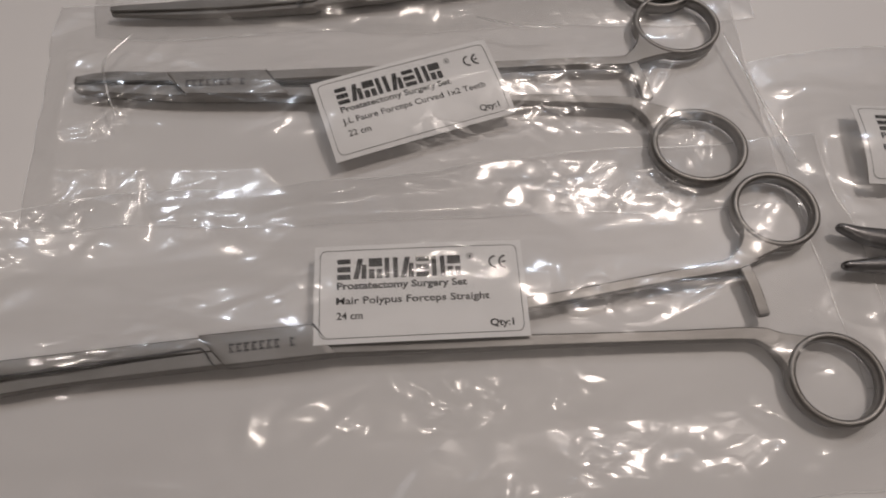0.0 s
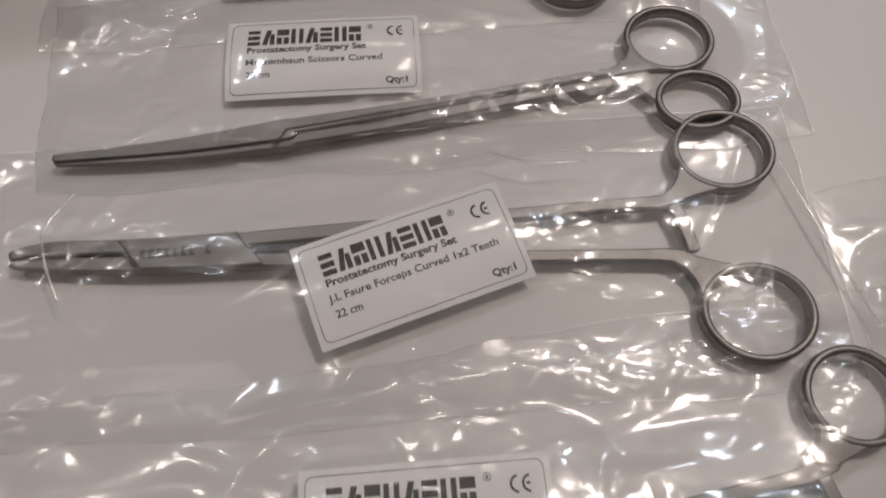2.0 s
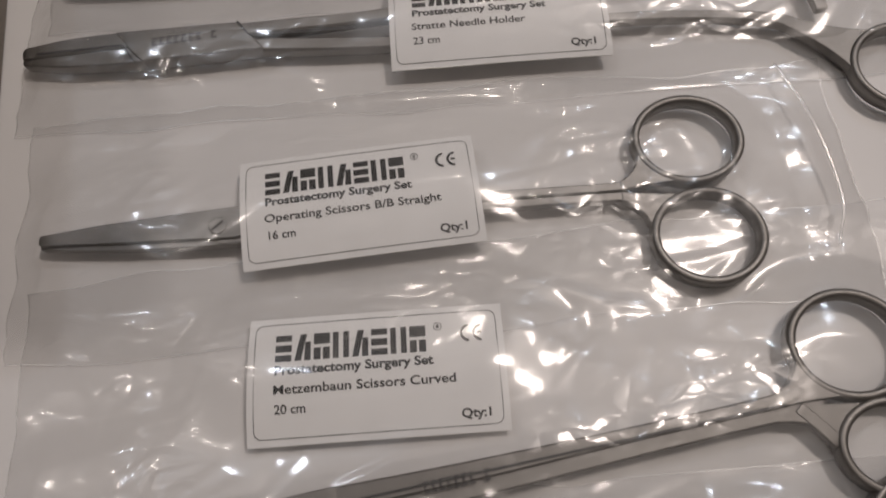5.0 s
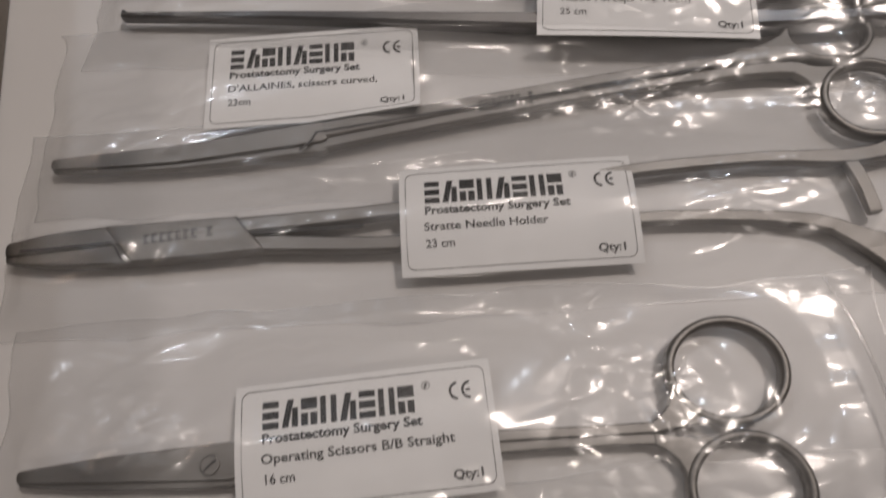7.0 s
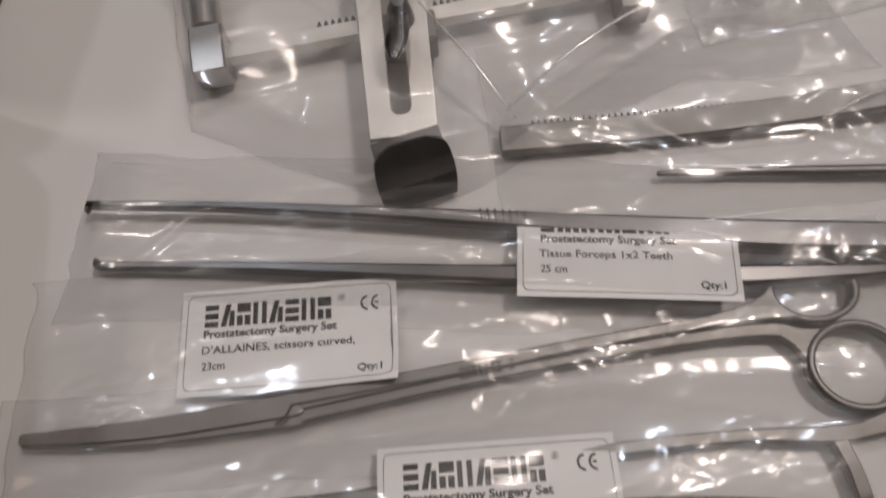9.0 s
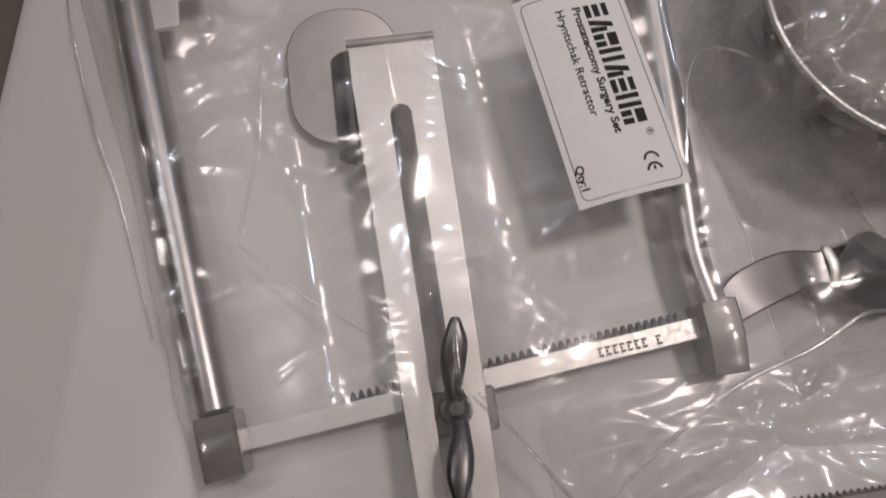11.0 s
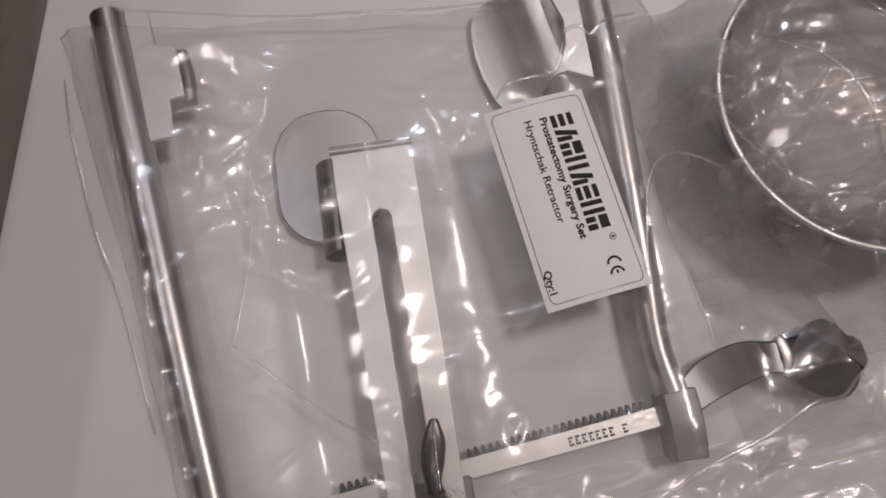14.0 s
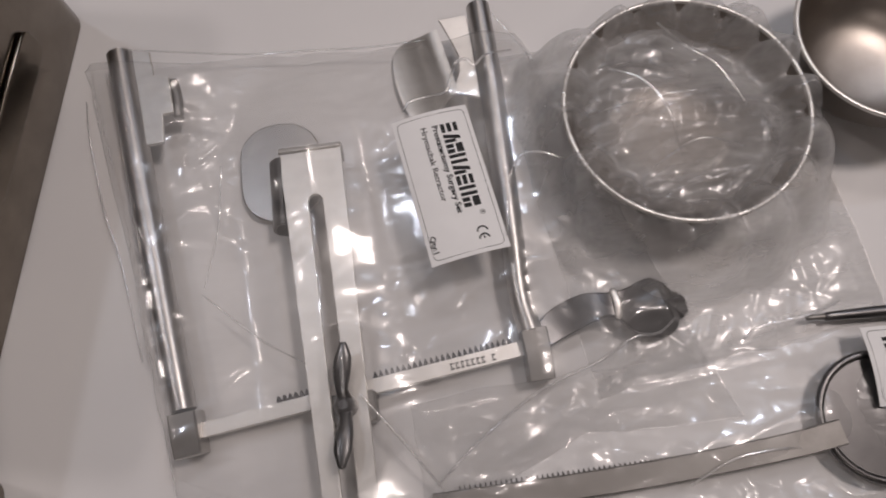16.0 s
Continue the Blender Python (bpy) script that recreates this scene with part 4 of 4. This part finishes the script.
LABEL_SPOTS = [(o.location.x / U, o.location.y / U) for o in bpy.data.objects if o.name.startswith("printed_label")]


def fold_lines(x, y, box, count, seed, spots, lean):
    """Straight sharp tents of film, like the folds that handling leaves; more of them near the spots."""
    rng = random.Random(seed * 101 + 7)
    x0, y0, x1, y1 = box
    z = np.zeros(x.shape)
    for k in range(count):
        if spots and k % 5 < 3:
            sx, sy, sw, sh = spots[k % len(spots)]
            px, py = rng.gauss(sx, sw * 0.75), rng.gauss(sy, sh * 0.75)
            half = rng.uniform(3, 13)
            a = radians(rng.gauss(lean, 38))
        else:
            px, py = rng.uniform(x0, x1), rng.uniform(y0, y1)
            half = rng.uniform(6, 30)
            a = radians(rng.gauss(lean, 24) + (70 if rng.random() < 0.2 else 0))
        ca, sa = math.cos(a), math.sin(a)
        curve = rng.uniform(-0.006, 0.006)
        along = (x - px) * ca + (y - py) * sa
        d = (y - py) * ca - (x - px) * sa + curve * along * along
        near, far = rng.uniform(1.6, 3.6), rng.uniform(2.5, 8.0)
        tent = np.maximum(0, 1 - np.where(d > 0, d / near, -d / far))
        z = np.maximum(z, rng.uniform(0.35, 0.95) * tent * np.clip(1.25 * (1 - np.abs(along / half)), 0, 1))
    return z


def clear_bag(x0, y0, x1, y1, angle, over, seed, label, rough=1.0, nx=210, ny=96, disc=False, lift=0.0, quad=None, mat=None, fine=1.0, zones=(), folds=1.1, lean=6, dip=None):
    """A crumpled sheet of film that drapes over segments (x, y, x, y, height, reach); zones (x, y, half width, half height) are more crumpled."""
    cx, cy = (x0 + x1) / 2, (y0 + y1) / 2
    ob = thing("clear_bag", (cx, cy, 0), label, "plastic bag", "clear plastic bags")
    ca, sa = math.cos(radians(angle)), math.sin(radians(angle))
    w, h = x1 - x0, y1 - y0
    u, v = np.meshgrid(np.linspace(0, 1, nx + 1), np.linspace(0, 1, ny + 1))
    lx, ly = (u - 0.5) * w, (v - 0.5) * h
    if disc:
        p, q = 2 * u - 1, 2 * v - 1
        lx, ly = p * np.sqrt(1 - q * q / 2) * w / 2, q * np.sqrt(1 - p * p / 2) * h / 2
    if quad:
        (ax, ay), (bx, by), (ex, ey), (gx, gy) = quad
        lx = lerp(lerp(ax, bx, u), lerp(gx, ex, u), v) - cx
        ly = lerp(lerp(ay, by, u), lerp(gy, ey, u), v) - cy
    if dip:
        ly = ly - (1 - v) ** 2 * dip[2] * np.clip(1 - np.abs(lx + cx - dip[0]) / dip[1], 0, 1)
    wob = 1.6 * smooth_field(u * 6 + seed, v * 6, seed + 2) + 0.8 * smooth_field(u * 17, v * 17 + seed, seed + 5)
    x, y = cx + lx * ca - ly * sa + wob * 0.6, cy + lx * sa + ly * ca + wob
    z = np.zeros(x.shape)
    for s in over:
        ax, ay, bx, by = s[:4]
        dx, dy = bx - ax, by - ay
        t = np.clip(((x - ax) * dx + (y - ay) * dy) / (dx * dx + dy * dy + 1e-9), 0, 1)
        d = np.hypot(x - ax - t * dx, y - ay - t * dy)
        z = np.log(np.exp(z * 0.9) + np.exp(0.9 * s[4] * np.maximum(0.0, 1 - (d / s[5]) ** 1.4)) - 1) / 0.9
    big = smooth_field(x * 0.017 + seed * 5.1, y * 0.028, seed)
    calm = 0.22 + 0.78 * np.clip(smooth_field(x * 0.022, y * 0.036 + seed, seed + 8) * 1.6 + 0.35, 0, 1)
    for zx, zy, zw, zh in zones:
        calm = np.maximum(calm, 1.25 * np.clip(1.5 - np.hypot((x - zx) / zw, (y - zy) / zh), 0, 1))
    bend = 3.0 * smooth_field(x * 0.05, y * 0.05, seed + 3)
    long = facets(x + bend, y + bend, 24, 2.4, 8 * math.sin(seed * 2.1), seed + 11)
    mid = facets(x - bend, y + bend, 11, 1.7, 25 * math.sin(seed * 3.7), seed + 17)
    small = facets(x + bend, y - bend, 5.0, 1.4, 60 * math.sin(seed * 1.3), seed + 23)
    flat = np.zeros(x.shape)
    for px, py in LABEL_SPOTS:
        flat = np.maximum(flat, np.clip(2.4 - 1.5 * np.maximum(np.abs(x - px) / 30, np.abs(y - py) / 17), 0, 1))
    calm = calm * (1 - 0.8 * flat)
    z = z + rough * (0.10 * long * (0.55 + 0.45 * calm) * (1 - 0.7 * flat) + calm * (0.07 * mid + fine * 0.028 * small) + (1 - 0.75 * flat) * fold_lines(x, y, (x.min(), y.min(), x.max(), y.max()), int(folds * w * h / 150), seed, zones, lean)) + 1.3 * big
    if disc:
        z = lift + z
    else:
        edge = np.minimum(1.0, np.minimum(np.minimum(u, 1 - u) * w, np.minimum(v, 1 - v) * h) / 9.0)
        z = np.maximum(0.35, 0.5 + edge * (z + 1.2) + (1 - edge) * 0.25 * np.abs(smooth_field(x * 0.16, y * 0.16, seed)))
    co = np.stack([x - cx, y - cy, z], -1) * U
    k = np.arange((nx + 1) * (ny + 1)).reshape(ny + 1, nx + 1)
    faces = np.stack([k[:-1, :-1], k[:-1, 1:], k[1:, 1:], k[1:, :-1]], -1).reshape(-1, 4)
    me = bpy.data.meshes.new("film")
    me.from_pydata(co.reshape(-1, 3).tolist(), [], faces.tolist())
    part("film", me, mat or FILM, ob, angle=180)
    for r in ([] if disc else (co[0], co[-1], co[:, 0], co[:, -1])):
        pts = [(p[0] / U, p[1] / U, p[2] / U, 0.16, 0.06) for p in r[::6]]
        part("welded_edge", sweep(pts, 2, sides=6), SEAL, ob, "cloudy welded edge")
    return ob


BAG = "crumpled clear plastic bag round %s"
bag_a = clear_bag(-132, -62, 122, 40, 3, [(-120, -13, 80, -8, 6.5, 26), (85, 0, 98, 18, 5, 22), (88, -18, 100, -28, 5, 22), (-25, 0, 18, 0, 8, 26)], 1, BAG % "straight polypus forceps", zones=[(15, -29, 55, 8), (45, -48, 25, 8), (61, 30, 31, 8)])
bag_b = clear_bag(-114, 24, 104, 104, -1, [(-102, 71, 70, 66, 6.5, 26), (82, 88, 84, 88, 5, 24), (80, 42, 81, 42, 5, 24), (-25, 56, 20, 68, 8, 26)], 2, BAG % "curved toothed forceps", zones=[(-98, 53, 14, 13), (-103, 79, 7, 13), (16, 35, 46, 8), (43, 49, 23, 8)])
bag_c = clear_bag(-102, 92, 112, 158, 0, [(-95, 101, 66, 115, 6, 24), (77, 125, 78, 125, 5, 22), (-45, 130, 0, 129, 5.5, 24)], 3, BAG % "curved scissors", zones=[(33, 129, 23, 11), (-84, 131, 14, 13), (-77, 152, 19, 8)])
bag_d = clear_bag(-106, 138, 92, 200, -1, [(-99, 168, 40, 166, 6, 24), (54, 177, 54, 153, 5, 22), (-46, 170, 0, 171, 8.5, 26)], 4, BAG % "short straight scissors", zones=[(-80, 185, 20, 9), (22, 187, 18, 9), (61, 157, 25, 13)])
bag_e = clear_bag(-110, 194, 164, 248, -2, [(-107, 220, 95, 218, 6.5, 24), (111, 192, 148, 241, 5, 22), (-10, 218, 38, 217, 8.5, 26)], 5, BAG % "a needle holder", zones=[(79, 193, 6, 8), (-84, 203, 18, 8)])
bag_f = clear_bag(-104, 226, 122, 284, -2, [(-100, 243, 85, 254, 6, 24), (98, 258, 103, 240, 5, 22), (-58, 262, -8, 262, 6, 24)], 6, BAG % "long curved scissors", zones=[(40, 236, 20, 8), (-86, 260, 16, 10)])
bag_g = clear_bag(-94, 258, 156, 308, -8, [(-88, 305, 140, 266, 8.5, 22), (-85, 287, 140, 262, 7.5, 22), (30, 278, 80, 272, 10, 24)], 7, BAG % "tissue forceps")
bag_h = clear_bag(24, 284, 232, 350, 1, [(26, 311, 165, 322, 8, 22), (70, 297, 170, 287, 6, 20), (190, 322, 192, 322, 9, 30)], 8, BAG % "a disc retractor and probe", 1.3, zones=[(90, 331, 30, 13), (126, 302, 26, 8), (161, 361, 21, 11)])
rbag = clear_bag(-92, 304, 132, 512, 0, [(-75, 505, -54, 340, 15, 62), (-3, 446, 0, 310, 17, 48), (2, 330, 4, 368, 25, 16), (72, 500, 70, 350, 17, 50), (-50, 350, 66, 360, 11, 40), (36, 452, 43, 392, 14, 60), (50, 450, 56, 394, 15, 60), (100, 366, 122, 366, 12, 28)], 9, BAG % "the frame retractor", 0.8, 200, 180, folds=0.5, dip=(6, 78, 36), quad=((-62, 334), (140, 326), (90, 490), (-94, 507)), mat=FILM_CLOUDY, fine=0.12, zones=[(-40, 463, 20, 23), (24, 470, 16, 15), (93, 398, 19, 26), (36, 371, 24, 9)])
clear_bag(108, -30, 220, 78, 2, [(115, 12, 200, 2, 7, 26), (130, 38, 185, 36, 9, 26)], 10, BAG % "curved clamps", 1.2, 110, 100)
film_wad = clear_bag(96, 393, 180, 477, -10, [(126, 444, 146, 428, 16, 40)], 11, "crumpled clear plastic film stuffed into a steel basin", 3.2, 130, 130, True, 17.0, mat=FILM_MILK)
rim_points = [(138 + 44.5 * math.cos(k * math.pi / 8), 434.5 + 44.5 * math.sin(k * math.pi / 8)) for k in range(16)]
basin_bag = clear_bag(84, 346, 196, 488, 6, [(x, y, x + 0.1, y, 34, 24) for x, y in rim_points] + [(128, 434, 148, 436, 30, 56)], 12, "loose cloudy plastic bag drawn over a steel basin", 1.5, 150, 170, mat=FILM_MILK, fine=0.6, lean=70)


def crease(bag, pts, w=0.45):
    """A raised glossy fold on a bag: (x, y, z) rows in plan units."""
    b = bag.location / U
    part("crease", sweep([(x, y, z, w * (0.5 + 0.5 * math.sin(math.pi * (k + 0.6) / (len(pts) + 0.2))), w * 0.6) for k, (x, y, z) in enumerate(pts)], 8, base=(b.x, b.y, 0), sides=8), CREASE, bag)


crease(rbag, [(66, 398, 24), (68.5, 410, 25), (71.5, 421, 25), (77.4, 428, 24), (87.7, 427, 22), (101.4, 417.4, 20), (113.5, 406.5, 16), (135.6, 396, 10)], 0.5)
crease(rbag, [(7.8, 351.7, 18), (20.8, 332.8, 14), (30.8, 317, 8)], 0.5)
crease(rbag, [(29, 318.8, 9), (47.6, 332.5, 13), (69.4, 344.5, 14), (90.7, 351, 14), (104, 357, 15), (113.4, 357.5, 13), (121, 362, 10)], 0.6)
crease(rbag, [(36, 452.6, 23), (39.2, 455.7, 24), (46.3, 457.4, 23), (53.3, 457.9, 24), (57.2, 465.5, 24), (59, 470, 23), (63, 470.5, 24), (66, 468, 23), (71, 471.7, 23), (81.7, 475.4, 18)], 0.6)
crease(rbag, [(-72, 504, 14), (-26.6, 498, 8), (0, 494.5, 9), (14.7, 493.4, 8), (30, 491, 10), (51, 488, 14)], 0.45)
crease(rbag, [(-93, 490, 2), (-90.5, 473, 5), (-87.2, 450, 4), (-84, 436, 5), (-78.8, 415.9, 4), (-72, 378, 3)], 0.4)
crease(rbag, [(78, 496, 14), (93.4, 466.4, 13), (105.3, 436.8, 12), (115.4, 423, 12)], 0.4)
crease(rbag, [(-47.2, 398, 8), (-26.9, 378, 10), (-10.5, 365.7, 15)], 0.35)
crease(rbag, [(-46, 400, 9), (-40, 425, 7), (-38, 450, 6)], 0.3)


crease(bag_c, [(19, 91.6, 6.5), (32, 87, 7), (45, 86.8, 6)], 0.35)
crease(bag_b, [(-89, 60, 6), (-92.4, 70, 7.5), (-94, 80, 6.5), (-88, 90, 5.5)], 0.4)
crease(bag_b, [(98, 83.5, 4), (104, 57, 4), (110, 36, 3)], 0.45)
crease(bag_d, [(80, 196, 4), (84, 180, 5), (86, 160, 4), (82, 148, 4)], 0.4)
crease(bag_h, [(143, 351, 11), (148, 354, 12), (160, 355, 12), (169, 356, 12), (180, 359, 11)], 0.6)
crease(bag_h, [(113, 306, 8), (129, 312, 9), (142, 313, 9), (156, 312, 8)], 0.5)
crease(film_wad, [(112, 452, 34), (122, 444, 37), (128, 430, 38), (130, 414, 33)], 0.6)
crease(film_wad, [(136, 470, 30), (140, 455, 37), (150, 446, 36), (158, 430, 33)], 0.6)
crease(film_wad, [(120, 412, 32), (136, 418, 37), (152, 414, 34)], 0.5)
crease(film_wad, [(108, 436, 33), (124, 436, 38), (140, 436, 38)], 0.4)
